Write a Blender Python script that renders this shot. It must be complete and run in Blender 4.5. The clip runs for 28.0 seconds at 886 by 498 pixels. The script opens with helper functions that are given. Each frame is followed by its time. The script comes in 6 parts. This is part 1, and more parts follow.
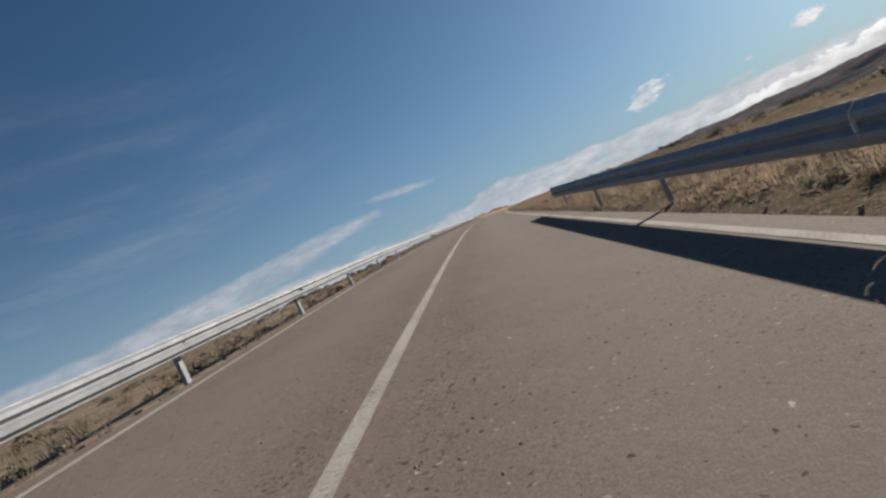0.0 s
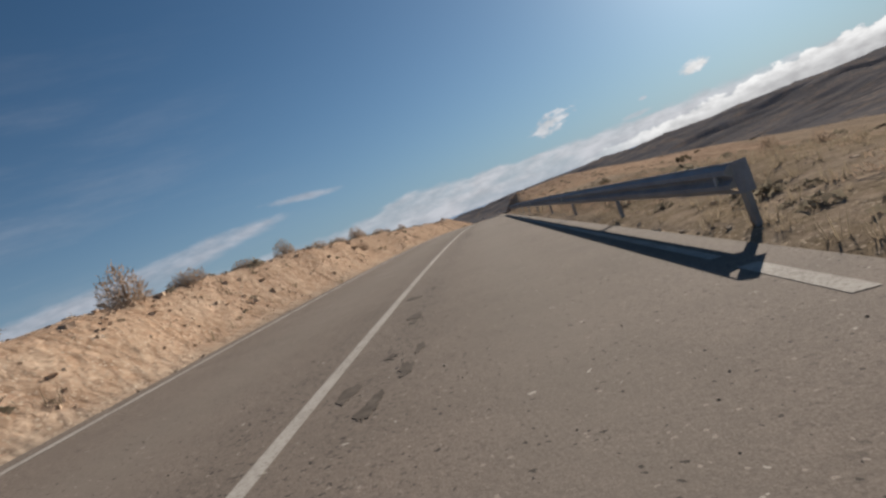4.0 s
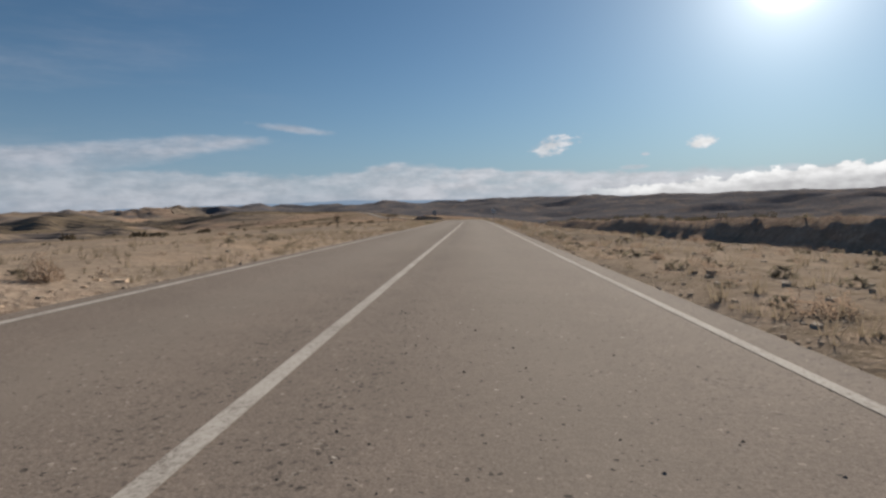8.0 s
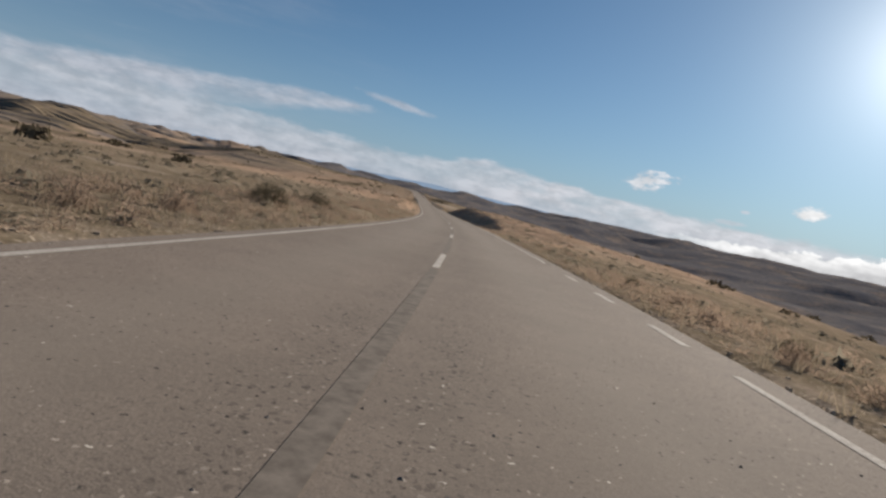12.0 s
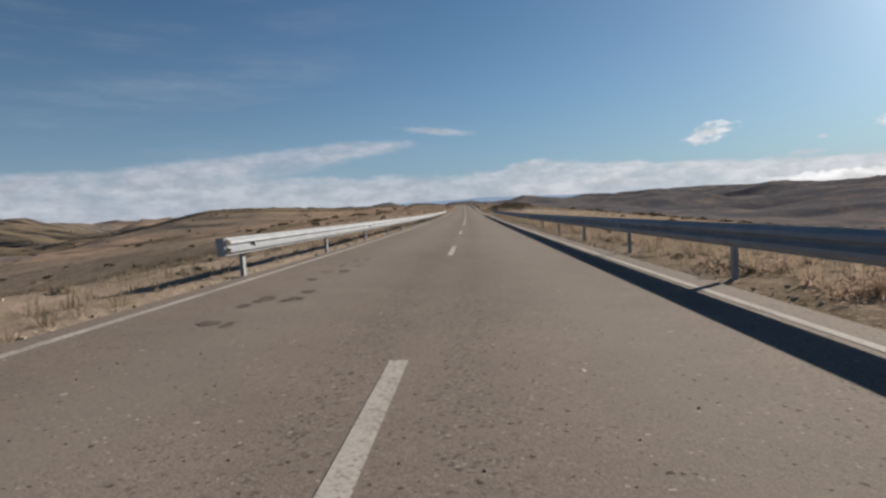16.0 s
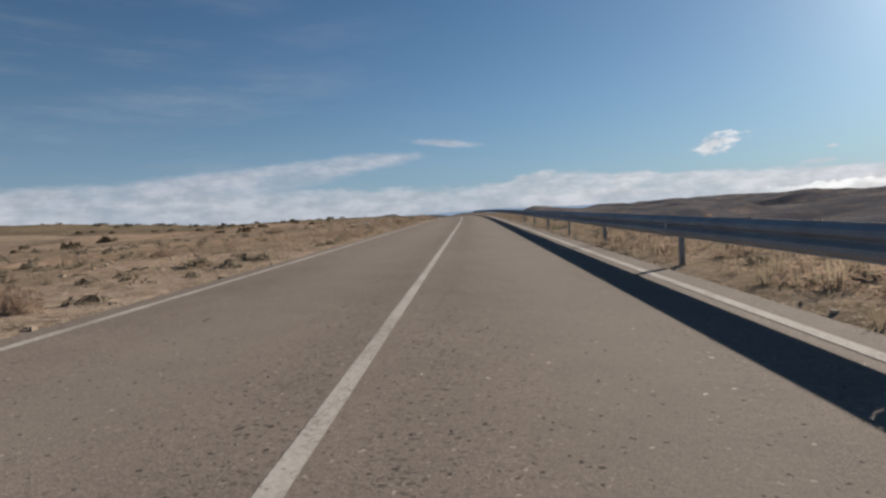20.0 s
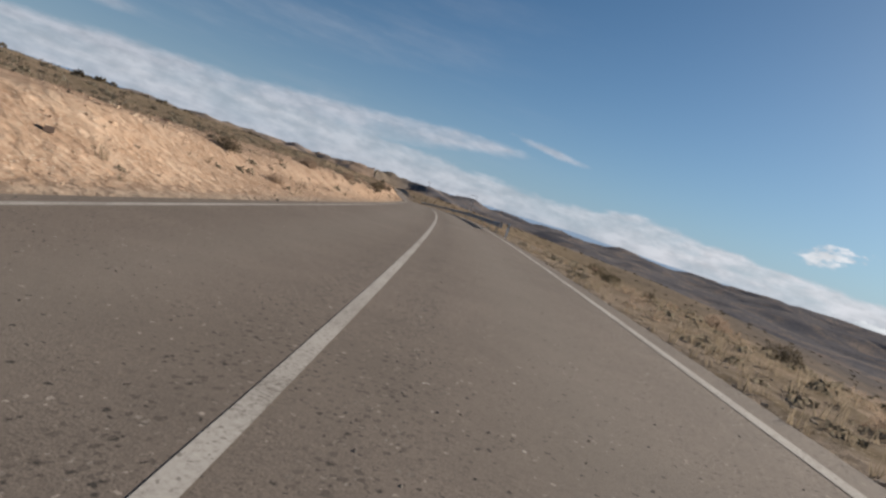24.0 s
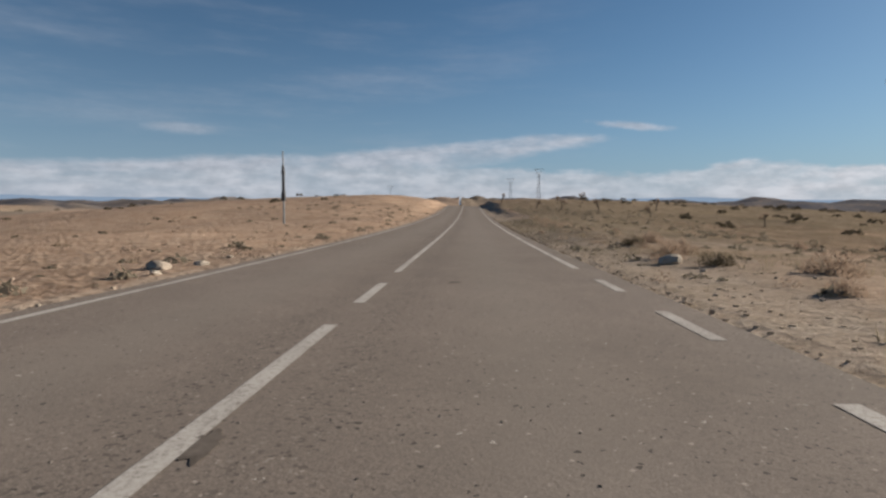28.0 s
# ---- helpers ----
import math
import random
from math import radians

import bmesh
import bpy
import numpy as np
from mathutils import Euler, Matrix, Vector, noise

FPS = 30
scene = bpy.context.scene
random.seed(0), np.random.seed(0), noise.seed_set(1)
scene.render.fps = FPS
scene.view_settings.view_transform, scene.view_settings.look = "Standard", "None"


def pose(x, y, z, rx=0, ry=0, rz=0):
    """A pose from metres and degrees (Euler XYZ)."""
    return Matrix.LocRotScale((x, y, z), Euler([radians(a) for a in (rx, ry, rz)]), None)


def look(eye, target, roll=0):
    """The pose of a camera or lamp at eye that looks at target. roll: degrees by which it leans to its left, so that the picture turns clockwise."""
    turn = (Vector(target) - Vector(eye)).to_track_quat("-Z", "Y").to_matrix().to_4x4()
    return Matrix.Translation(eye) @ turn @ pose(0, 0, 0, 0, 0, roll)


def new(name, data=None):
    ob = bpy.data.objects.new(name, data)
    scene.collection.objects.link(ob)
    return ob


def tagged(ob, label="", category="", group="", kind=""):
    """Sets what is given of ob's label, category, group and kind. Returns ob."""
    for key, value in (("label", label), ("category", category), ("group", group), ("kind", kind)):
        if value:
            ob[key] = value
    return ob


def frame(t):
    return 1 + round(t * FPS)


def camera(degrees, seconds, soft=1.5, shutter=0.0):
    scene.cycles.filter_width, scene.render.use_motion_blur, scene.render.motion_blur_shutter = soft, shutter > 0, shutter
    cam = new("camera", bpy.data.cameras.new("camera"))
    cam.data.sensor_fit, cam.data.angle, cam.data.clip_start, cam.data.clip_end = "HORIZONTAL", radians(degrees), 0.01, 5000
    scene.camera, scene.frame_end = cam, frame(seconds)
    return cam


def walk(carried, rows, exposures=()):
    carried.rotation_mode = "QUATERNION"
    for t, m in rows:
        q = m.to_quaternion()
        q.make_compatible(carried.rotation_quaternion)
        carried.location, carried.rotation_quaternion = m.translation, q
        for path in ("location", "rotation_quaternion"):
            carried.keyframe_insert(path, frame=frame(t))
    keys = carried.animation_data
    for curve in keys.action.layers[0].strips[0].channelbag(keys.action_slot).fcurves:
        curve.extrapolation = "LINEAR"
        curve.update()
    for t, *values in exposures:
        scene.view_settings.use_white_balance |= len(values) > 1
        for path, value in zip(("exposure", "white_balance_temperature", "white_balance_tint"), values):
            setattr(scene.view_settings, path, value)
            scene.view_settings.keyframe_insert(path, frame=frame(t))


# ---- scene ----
EXPOSURE, SKY_STRENGTH = 0.55, 0.088
cam = camera(75.8, 28.0, 2.6)
ROWS = [
    (0, 1.042, 0.103, 0.792, 12.55, 0.48, -25.07),
    (0.5, -1.428, 19.572, 1.681, 11.33, -0.13, -24.77),
    (1, -3.722, 39.05, 2.42, 10.03, -0.78, -21.54),
    (1.5, -5.742, 58.543, 3.057, 8.89, -0.85, -19.37),
    (2, -7.403, 78.057, 3.623, 7.94, -0.79, -21.54),
    (2.5, -8.684, 97.592, 4.136, 6.51, -0.91, -23.89),
    (3, -9.462, 117.159, 4.579, 5.07, -1.69, -22.55),
    (3.5, -9.735, 136.752, 4.919, 4.41, -1.84, -22.43),
    (4, -9.639, 156.36, 5.13, 3.3, -2.24, -21.63),
    (4.5, -9.25, 175.97, 5.19, 1.76, -3.11, -18.3),
    (5, -8.648, 195.579, 5.094, 0.93, -3.63, -15.7),
    (5.5, -7.859, 215.185, 4.852, 0.72, -3.82, -13.72),
    (6, -6.894, 234.787, 4.495, 0.7, -3.92, -11.62),
    (6.5, -5.787, 254.385, 4.064, 0.45, -4.14, -8.65),
    (7, -4.61, 273.982, 3.6, -0.12, -4.52, -4.69),
    (7.5, -3.601, 293.586, 3.149, -0.27, -4.92, -1.49),
    (8, -2.679, 313.191, 2.726, 0.08, -4.51, -1.79),
    (8.5, -1.794, 332.799, 2.333, 0.86, -4.46, -7.02),
    (9, -0.871, 352.411, 1.955, 0.67, -4.16, -9.67),
    (9.5, 0.119, 372.027, 1.576, 0.53, -4.64, -6.23),
    (10, 0.974, 391.658, 1.183, -0.01, -5.07, 4.61),
    (10.5, 1.595, 411.31, 0.759, 1.06, -6.36, 15.34),
    (11, 1.655, 430.982, 0.285, 3.15, -6.45, 18.92),
    (11.5, 0.731, 450.638, -0.253, 5.04, -6.32, 19.17),
    (12, -0.833, 470.243, -0.84, 6.94, -5.4, 12.32),
    (12.5, -2.713, 489.809, -1.436, 8.31, -5.55, 11.19),
    (13, -5.066, 509.32, -2.006, 9.65, -5.6, 10.34),
    (13.5, -7.815, 528.779, -2.528, 10.97, -5.53, 9.57),
    (14, -10.9, 548.189, -2.988, 12.25, -5.26, 7.6),
    (14.5, -14.258, 567.554, -3.381, 13.47, -4.73, 3.14),
    (15, -17.794, 586.887, -3.713, 14.64, -3.91, -4),
    (15.5, -21.612, 606.167, -3.985, 14.42, -4.12, -5.1),
    (16, -25.545, 625.425, -4.201, 14.27, -4.12, -3.36),
    (16.5, -29.449, 644.691, -4.369, 14.53, -4.22, -3.91),
    (17, -33.371, 663.956, -4.484, 14.94, -4.2, -5.5),
    (17.5, -37.351, 683.213, -4.542, 15.13, -2.87, -7.35),
    (18, -41.366, 702.464, -4.535, 15.05, -2.73, -7.44),
    (18.5, -45.346, 721.724, -4.461, 14.97, -2.61, -6.29),
    (19, -49.301, 740.993, -4.312, 14.88, -2.61, -5.32),
    (19.5, -53.239, 760.27, -4.093, 14.81, -2.89, -3.94),
    (20, -57.206, 779.545, -3.812, 15.05, -2.91, -3.65),
    (20.5, -61.248, 798.809, -3.489, 15.24, -2.83, -4.33),
    (21, -65.387, 818.059, -3.16, 14.99, -2.81, -2.73),
    (21.5, -69.727, 837.275, -2.863, 14.8, -3.3, 5.68),
    (22, -74.406, 856.42, -2.617, 15.52, -3.71, 10.37),
    (22.5, -79.59, 875.438, -2.426, 17.07, -4.03, 11.74),
    (23, -85.307, 894.303, -2.285, 18.89, -4.3, 12.21),
    (23.5, -91.517, 913.013, -2.198, 20.41, -4.55, 14.19),
    (24, -98.198, 931.563, -2.175, 21.54, -4.81, 18.08),
    (24.5, -105.395, 949.924, -2.228, 23.41, -4.93, 20.16),
    (25, -113.117, 968.076, -2.37, 25.34, -5.1, 19.95),
    (25.5, -121.415, 985.978, -2.608, 27.62, -5.27, 17.33),
    (26, -130.229, 1003.63, -2.943, 29.19, -5.58, 14.63),
    (26.5, -139.381, 1021.11, -3.365, 30.9, -5.67, 10.33),
    (27, -148.826, 1038.42, -3.845, 31.69, -5.07, 5.45),
    (27.5, -158.559, 1055.55, -4.324, 32.26, -4.29, 1.58),
    (28, -168.387, 1072.62, -4.73, 32.38, -4.33, 0.26),
]


def ridden(x, y, z, yaw, pitch, lean):
    return pose(x, y, z, 90 + pitch, 0, yaw) @ pose(0, 0, 0, 0, 0, lean)


walk(cam, [(t, ridden(*row)) for t, *row in ROWS], [(0, EXPOSURE + .1), (4, EXPOSURE + .02), (7, EXPOSURE + .04), (9, EXPOSURE + .12), (12, EXPOSURE + .2), (17, EXPOSURE + .2), (21, EXPOSURE + .22), (24, EXPOSURE + .25), (28, EXPOSURE + .2)])

# ---- daylight ----
SUN_AZ, SUN_EL = -31.0, 20.0
world = bpy.data.worlds.new("sky")
scene.world = world
world.use_nodes = True
wt = world.node_tree
wt.nodes.clear()


def wm(op, a, b=None, clamp=False):
    n = wt.nodes.new("ShaderNodeMath")
    n.operation, n.use_clamp = op, clamp
    for i, v in enumerate((a, b)):
        if v is None:
            continue
        if isinstance(v, (int, float)):
            n.inputs[i].default_value = v
        else:
            wt.links.new(v, n.inputs[i])
    return n.outputs[0]


def smooth(x, lo, hi):
    n = wt.nodes.new("ShaderNodeMapRange")
    n.interpolation_type = "SMOOTHSTEP"
    wt.links.new(x, n.inputs[0])
    n.inputs[1].default_value, n.inputs[2].default_value = lo, hi
    return n.outputs[0]


sky = wt.nodes.new("ShaderNodeTexSky")
sky.sky_type, sky.sun_disc = "NISHITA", False
sky.sun_elevation, sky.sun_rotation = radians(SUN_EL), radians(-SUN_AZ)
sky.altitude, sky.air_density, sky.dust_density, sky.ozone_density = 900, 1.0, 0.3, 2.0
way = wt.nodes.new("ShaderNodeTexCoord").outputs["Generated"]
xyz = wt.nodes.new("ShaderNodeSeparateXYZ")
wt.links.new(way, xyz.inputs[0])
azim = wm("MULTIPLY", wm("ARCTAN2", wm("MULTIPLY", xyz.outputs[0], -1.0), xyz.outputs[1]), 57.2958)
elev = wm("MULTIPLY", wm("ARCSINE", xyz.outputs[2]), 57.2958)


def sky_noise(kx, ky, detail, rough, shift=0.0):
    c = wt.nodes.new("ShaderNodeCombineXYZ")
    wt.links.new(wm("MULTIPLY", azim, kx), c.inputs[0])
    wt.links.new(wm("MULTIPLY", elev, ky), c.inputs[1])
    c.inputs[2].default_value = shift
    n = wt.nodes.new("ShaderNodeTexNoise")
    n.inputs["Scale"].default_value, n.inputs["Detail"].default_value, n.inputs["Roughness"].default_value = 1.0, detail, rough
    wt.links.new(c.outputs[0], n.inputs["Vector"])
    return n.outputs["Fac"]


def oval(az, el, wide, high, noise_in, ragged, tilt=0.0):
    """A cloud of that breadth and height in degrees, with an uneven edge."""
    a = wm("DIVIDE", wm("SUBTRACT", azim, az), wide)
    e = wm("DIVIDE", wm("SUBTRACT", wm("SUBTRACT", elev, el), wm("MULTIPLY", wm("SUBTRACT", azim, az), tilt)), high)
    r = wm("SQRT", wm("ADD", wm("MULTIPLY", a, a), wm("MULTIPLY", e, e)))
    return wm("SUBTRACT", wm("ADD", 1.0, wm("MULTIPLY", wm("SUBTRACT", noise_in, 0.5), ragged)), r)


def along(stops):
    """A value that changes with the azimuth, from pairs of degrees and values up to 10."""
    n = wt.nodes.new("ShaderNodeValToRGB")
    n.color_ramp.interpolation = "B_SPLINE"
    wt.links.new(wm("DIVIDE", wm("ADD", azim, 80.0), 160.0), n.inputs[0])
    el = n.color_ramp.elements
    while len(el) < len(stops):
        el.new(0.5)
    for e, (az, v) in zip(el, stops):
        e.position, e.color = (az + 80.0) / 160.0, (v / 10, v / 10, v / 10, 1)
    pick = wt.nodes.new("ShaderNodeSeparateColor")
    wt.links.new(n.outputs[0], pick.inputs[0])
    return wm("MULTIPLY", pick.outputs[0], 10.0)


fine = sky_noise(.55, 1.3, 6, .62, 3.0)
lumps = sky_noise(.34, .95, 5, .55, 21.0)
curds = sky_noise(.75, 1.7, 5, .6, 4.0)
soft_ = sky_noise(.12, .42, 4, .5, 9.0)
puffs = sky_noise(.62, 1.05, 6, .6, 7.0)
streak = sky_noise(.13, .55, 6, .6, 1.0)
veil = sky_noise(.28, .95, 6, .6, 14.0)
# low bank of cloud all along the horizon, with a smooth hump ahead
bank_top = along(((-78, 2.0), (-40, 2.4), (-22, 2.7), (-12, 3.1), (-4, 3.4), (0, 3.9), (4.5, 4.6), (8, 3.7), (12, 3.2), (20, 3.5), (30, 4.2), (45, 3.9), (60, 3.2), (78, 2.6)))
edge = wm("ADD", wm("MULTIPLY", wm("SUBTRACT", lumps, .5), 1.5), wm("MULTIPLY", wm("SUBTRACT", streak, .5), .9))
low = smooth(wm("ADD", wm("SUBTRACT", bank_top, elev), edge), -.05, .55)
mottle = smooth(wm("ADD", wm("MULTIPLY", soft_, .45), wm("MULTIPLY", veil, .55)), .34, .64)
low = wm("MULTIPLY", low, wm("ADD", .42, wm("MULTIPLY", mottle, wm("ADD", .28, wm("MULTIPLY", smooth(azim, 12, -4), .22)))))
# a higher sheet that climbs from the left to a long thin tip
sheet_top = along(((-78, 0), (8, .5), (13, 5.6), (16, 6.9), (21, 7.2), (27, 6.9), (34, 6.2), (42, 5.5), (52, 4.8), (64, 4.1), (78, 3.4)))
sheet_low = along(((-78, 9), (8, 8.5), (13, 6.9), (17, 6.2), (22, 5.3), (28, 4.0), (34, 2.6), (44, 1.5), (60, 1.0), (78, 1.0)))
rag = wm("ADD", wm("MULTIPLY", wm("SUBTRACT", streak, .5), 1.5), wm("MULTIPLY", wm("SUBTRACT", fine, .5), .7))
sheets = wm("MULTIPLY", smooth(wm("ADD", wm("SUBTRACT", sheet_top, elev), rag), -.1, .8), smooth(wm("ADD", wm("SUBTRACT", elev, sheet_low), rag), -.4, .9))
sheets = wm("MULTIPLY", sheets, wm("ADD", .32, wm("MULTIPLY", mottle, .4)))
# faint high streaks over the left half of the sky
high = wm("MULTIPLY", wm("MULTIPLY", smooth(sky_noise(.05, .3, 6, .62, 31.0), .42, .8), smooth(elev, 34, 9)), wm("MULTIPLY", smooth(azim, 5, 40), .2))
wisp = wm("MULTIPLY", smooth(oval(14.3, 7.6, 4.6, .5, fine, 1.1, .12), .0, .8), .55)
wisp2 = wm("MULTIPLY", smooth(oval(57, 7.0, 4.5, .8, streak, 1.4, .02), .0, .8), .35)
puff1 = wm("MULTIPLY", smooth(oval(-11.2, 5.3, 2.4, 1.05, curds, 2.9, -.2), .0, .75), .85)
puff2 = wm("MULTIPLY", smooth(oval(-24.4, 4.9, 1.6, .62, curds, 2.0, -.05), .0, .5), .95)
puff3 = wm("MULTIPLY", smooth(oval(-18.6, 2.95, 1.7, .3, fine, 1.3), .0, .6), .5)
puff4 = wm("MULTIPLY", smooth(oval(-19.6, 4.1, .5, .22, fine, 1.0), .0, .6), .6)
cumulus_top = wm("ADD", 1.0, wm("MULTIPLY", smooth(azim, -12, -36), 1.35))
cumulus = smooth(wm("ADD", wm("SUBTRACT", cumulus_top, elev), wm("MULTIPLY", wm("SUBTRACT", puffs, .5), 2.2)), -.02, .2)
cumulus = wm("MULTIPLY", cumulus, smooth(azim, -8, -20))
cloud = low
for c in (sheets, high, wisp, wisp2, puff1, puff2, puff3, puff4, cumulus):
    cloud = wm("MAXIMUM", cloud, c)
cloud = wm("MULTIPLY", cloud, smooth(elev, -3, 0))
crest = smooth(wm("SUBTRACT", elev, wm("SUBTRACT", cumulus_top, 1.3)), -.2, .9)
shade = wm("MULTIPLY", wm("ADD", .74, wm("MULTIPLY", smooth(wm("ADD", wm("MULTIPLY", puffs, .5), wm("MULTIPLY", veil, .5)), .36, .62), .26)), wm("ADD", .72, wm("MULTIPLY", crest, .28)))
tint = wt.nodes.new("ShaderNodeMix")
tint.data_type = "RGBA"
tint.inputs[6].default_value, tint.inputs[7].default_value = (4.0, 4.03, 4.45, 1), (6.6, 6.6, 6.6, 1)
wt.links.new(wm("MAXIMUM", wm("MULTIPLY", cumulus, shade), wm("MAXIMUM", wm("MULTIPLY", puff2, .9), wm("MAXIMUM", wm("MULTIPLY", puff1, .6), wm("MULTIPLY", low, .22)))), tint.inputs[0])
body = wt.nodes.new("ShaderNodeMix")
body.data_type, body.blend_type = "RGBA", "MULTIPLY"
body.inputs[0].default_value = 1.0
wt.links.new(tint.outputs[2], body.inputs[6])
grey = wt.nodes.new("ShaderNodeCombineColor")
for i in range(3):
    wt.links.new(shade, grey.inputs[i])
wt.links.new(grey.outputs[0], body.inputs[7])
over = wt.nodes.new("ShaderNodeMix")
over.data_type = "RGBA"
wt.links.new(cloud, over.inputs[0])
clear = wt.nodes.new("ShaderNodeMix")
clear.data_type, clear.blend_type = "RGBA", "MULTIPLY"
clear.inputs[0].default_value, clear.inputs[7].default_value = 1.0, (.234, .368, .440, 1)
wt.links.new(sky.outputs[0], clear.inputs[6])
hazy = wt.nodes.new("ShaderNodeMix")
hazy.data_type = "RGBA"
hazy.inputs[7].default_value = (1.95, 2.52, 3.35, 1)
wt.links.new(wm("MULTIPLY", wm("POWER", 2.718, wm("MULTIPLY", wm("MAXIMUM", elev, 0.0), -.13)), .93), hazy.inputs[0])
wt.links.new(clear.outputs[2], hazy.inputs[6])
wt.links.new(hazy.outputs[2], over.inputs[6])
wt.links.new(body.outputs[2], over.inputs[7])
# the bright air round the sun
to_sun = Vector((-math.sin(radians(SUN_AZ)) * math.cos(radians(SUN_EL)), math.cos(radians(SUN_AZ)) * math.cos(radians(SUN_EL)), math.sin(radians(SUN_EL))))
dot = wt.nodes.new("ShaderNodeVectorMath")
dot.operation = "DOT_PRODUCT"
wt.links.new(way, dot.inputs[0])
dot.inputs[1].default_value = look((0, 0, 0), to_sun + Vector((0, 0, -.035))).to_3x3() @ Vector((0, 0, -1))
near_sun = wm("MAXIMUM", dot.outputs["Value"], 0.0)
halo = wm("ADD", wm("ADD", wm("MULTIPLY", wm("POWER", near_sun, 2500), 60.0), wm("MULTIPLY", wm("POWER", near_sun, 260), 3.5)), wm("ADD", wm("MULTIPLY", wm("POWER", near_sun, 60), 1.9), wm("ADD", wm("MULTIPLY", wm("POWER", near_sun, 9), .62), wm("MULTIPLY", wm("POWER", near_sun, 3), .06))))
glow = wt.nodes.new("ShaderNodeMix")
glow.data_type, glow.blend_type = "RGBA", "ADD"
glow.inputs[0].default_value = 1.0
wt.links.new(over.outputs[2], glow.inputs[6])
warm = wt.nodes.new("ShaderNodeCombineColor")
for i, k in enumerate((1.0, .97, .92)):
    wt.links.new(wm("MULTIPLY", halo, k), warm.inputs[i])
wt.links.new(warm.outputs[0], glow.inputs[7])
back = wt.nodes.new("ShaderNodeBackground")
back.inputs[1].default_value = SKY_STRENGTH
wt.links.new(glow.outputs[2], back.inputs[0])
out = wt.nodes.new("ShaderNodeOutputWorld")
wt.links.new(back.outputs[0], out.inputs[0])

sun = new("sun", bpy.data.lights.new("sun", "SUN"))
sun.data.energy, sun.data.angle, sun.data.color = 5.0, radians(.53), (1.0, .91, .79)
sun.matrix_basis = look(to_sun * 100, (0, 0, 0))

# the road's line: control values of cubic splines along its length
ROAD_FROM, TURN_STEP, RISE_STEP = -33.082, 24.812, 49.624
HEADING = [8.65, 8.29, 7.88, 6.96, 5.4, 3.41, 1.21, -0.33, -1.33, -2.21, -2.94, -3.27, -3.13, -2.84, -2.92, -3.16, -2.94, -2.14, -0.66, 1.26, 3.55, 5.87, 7.83, 9.34, 10.37, 10.9, 11.13, 11.21, 11.3, 11.61, 11.88, 11.9, 11.97, 12.03, 12.1, 12.34, 13.64, 15.78, 18, 20.25, 22.24, 24.34, 26.61, 28.57, 29.43, 29.62, 29.7, 29.71, 29.76, 29.82, 29.88, 29.94, 30.01, 30.07, 30.14, 30.2, 30.27, 30.33, 30.39, 30.46, 30.52, 30.59, 30.65, 30.71, 30.78]
GRADE = [0.0707, 0.0402, 0.0287, 0.0219, 0.0035, -0.0186, -0.0257, -0.0207, -0.0187, -0.0222, -0.0323, -0.0286, -0.0188, -0.0117, -0.0059, 0.0025, 0.0129, 0.0191, 0.0107, 0.0055, -0.0039, -0.0163, -0.0282, -0.0173, 0.0105, 0.0355, 0.0574, 0.0767, 0.0942, 0.1104, 0.1257, 0.1406, 0.1554]
BANK = [-6.93, -6.31, -5.72, -5.42, -4.79, -3.68, -2.83, -2.28, -1.36, -0.11, 0.84, 0.51, -0.62, -1.81, -2.52, -2.65, -2.47, -1.76, -0.26, 1.43, 2.45, 2.47, 1.2, -0.37, -1.04, -1.21, -1.13, -0.92, -0.68, -0.43, -0.2, 0.01, 0.21]

# ---- materials ----
def mat(name):
    m = bpy.data.materials.new(name)
    m.use_nodes = True
    m.node_tree.nodes.clear()
    return m, m.node_tree


def node(nt, kind, **settings):
    n = nt.nodes.new(kind)
    for k, v in settings.items():
        if k == "op":
            n.operation = v
        elif k == "blend":
            n.data_type, n.blend_type = "RGBA", v
        else:
            n.inputs[k].default_value = v
    return n


def link(nt, a, b):
    nt.links.new(a, b)


def maths(nt, op, a, b=None, clamp=False):
    n = nt.nodes.new("ShaderNodeMath")
    n.operation, n.use_clamp = op, clamp
    for i, v in enumerate((a, b)):
        if v is None:
            continue
        if isinstance(v, (int, float)):
            n.inputs[i].default_value = v
        else:
            nt.links.new(v, n.inputs[i])
    return n.outputs[0]


def ramp(nt, fac, stops):
    n = nt.nodes.new("ShaderNodeValToRGB")
    e = n.color_ramp.elements
    e[0].position, e[0].color = stops[0][0], (*stops[0][1], 1)
    e[1].position, e[1].color = stops[-1][0], (*stops[-1][1], 1)
    for p, c in stops[1:-1]:
        x = e.new(p)
        x.color = (*c, 1)
    nt.links.new(fac, n.inputs[0])
    return n.outputs[0]


def mix(nt, fac, a, b, blend="MIX"):
    n = nt.nodes.new("ShaderNodeMix")
    n.data_type, n.blend_type = "RGBA", blend
    for i, v in ((0, fac), (6, a), (7, b)):
        if isinstance(v, (int, float)):
            n.inputs[i].default_value = v
        elif isinstance(v, tuple):
            n.inputs[i].default_value = (*v, 1)
        else:
            nt.links.new(v, n.inputs[i])
    return n.outputs[2]


def noise_at(nt, scale, detail=4.0, rough=0.6, where=None, kind="noise"):
    if where is None:
        where = nt.nodes.new("ShaderNodeTexCoord").outputs["Object"]
    if kind == "noise":
        n = node(nt, "ShaderNodeTexNoise", Scale=scale, Detail=detail, Roughness=rough)
    else:
        n = node(nt, "ShaderNodeTexVoronoi", Scale=scale)
    nt.links.new(where, n.inputs["Vector"])
    return n.outputs["Fac"] if kind == "noise" else n.outputs["Distance"]


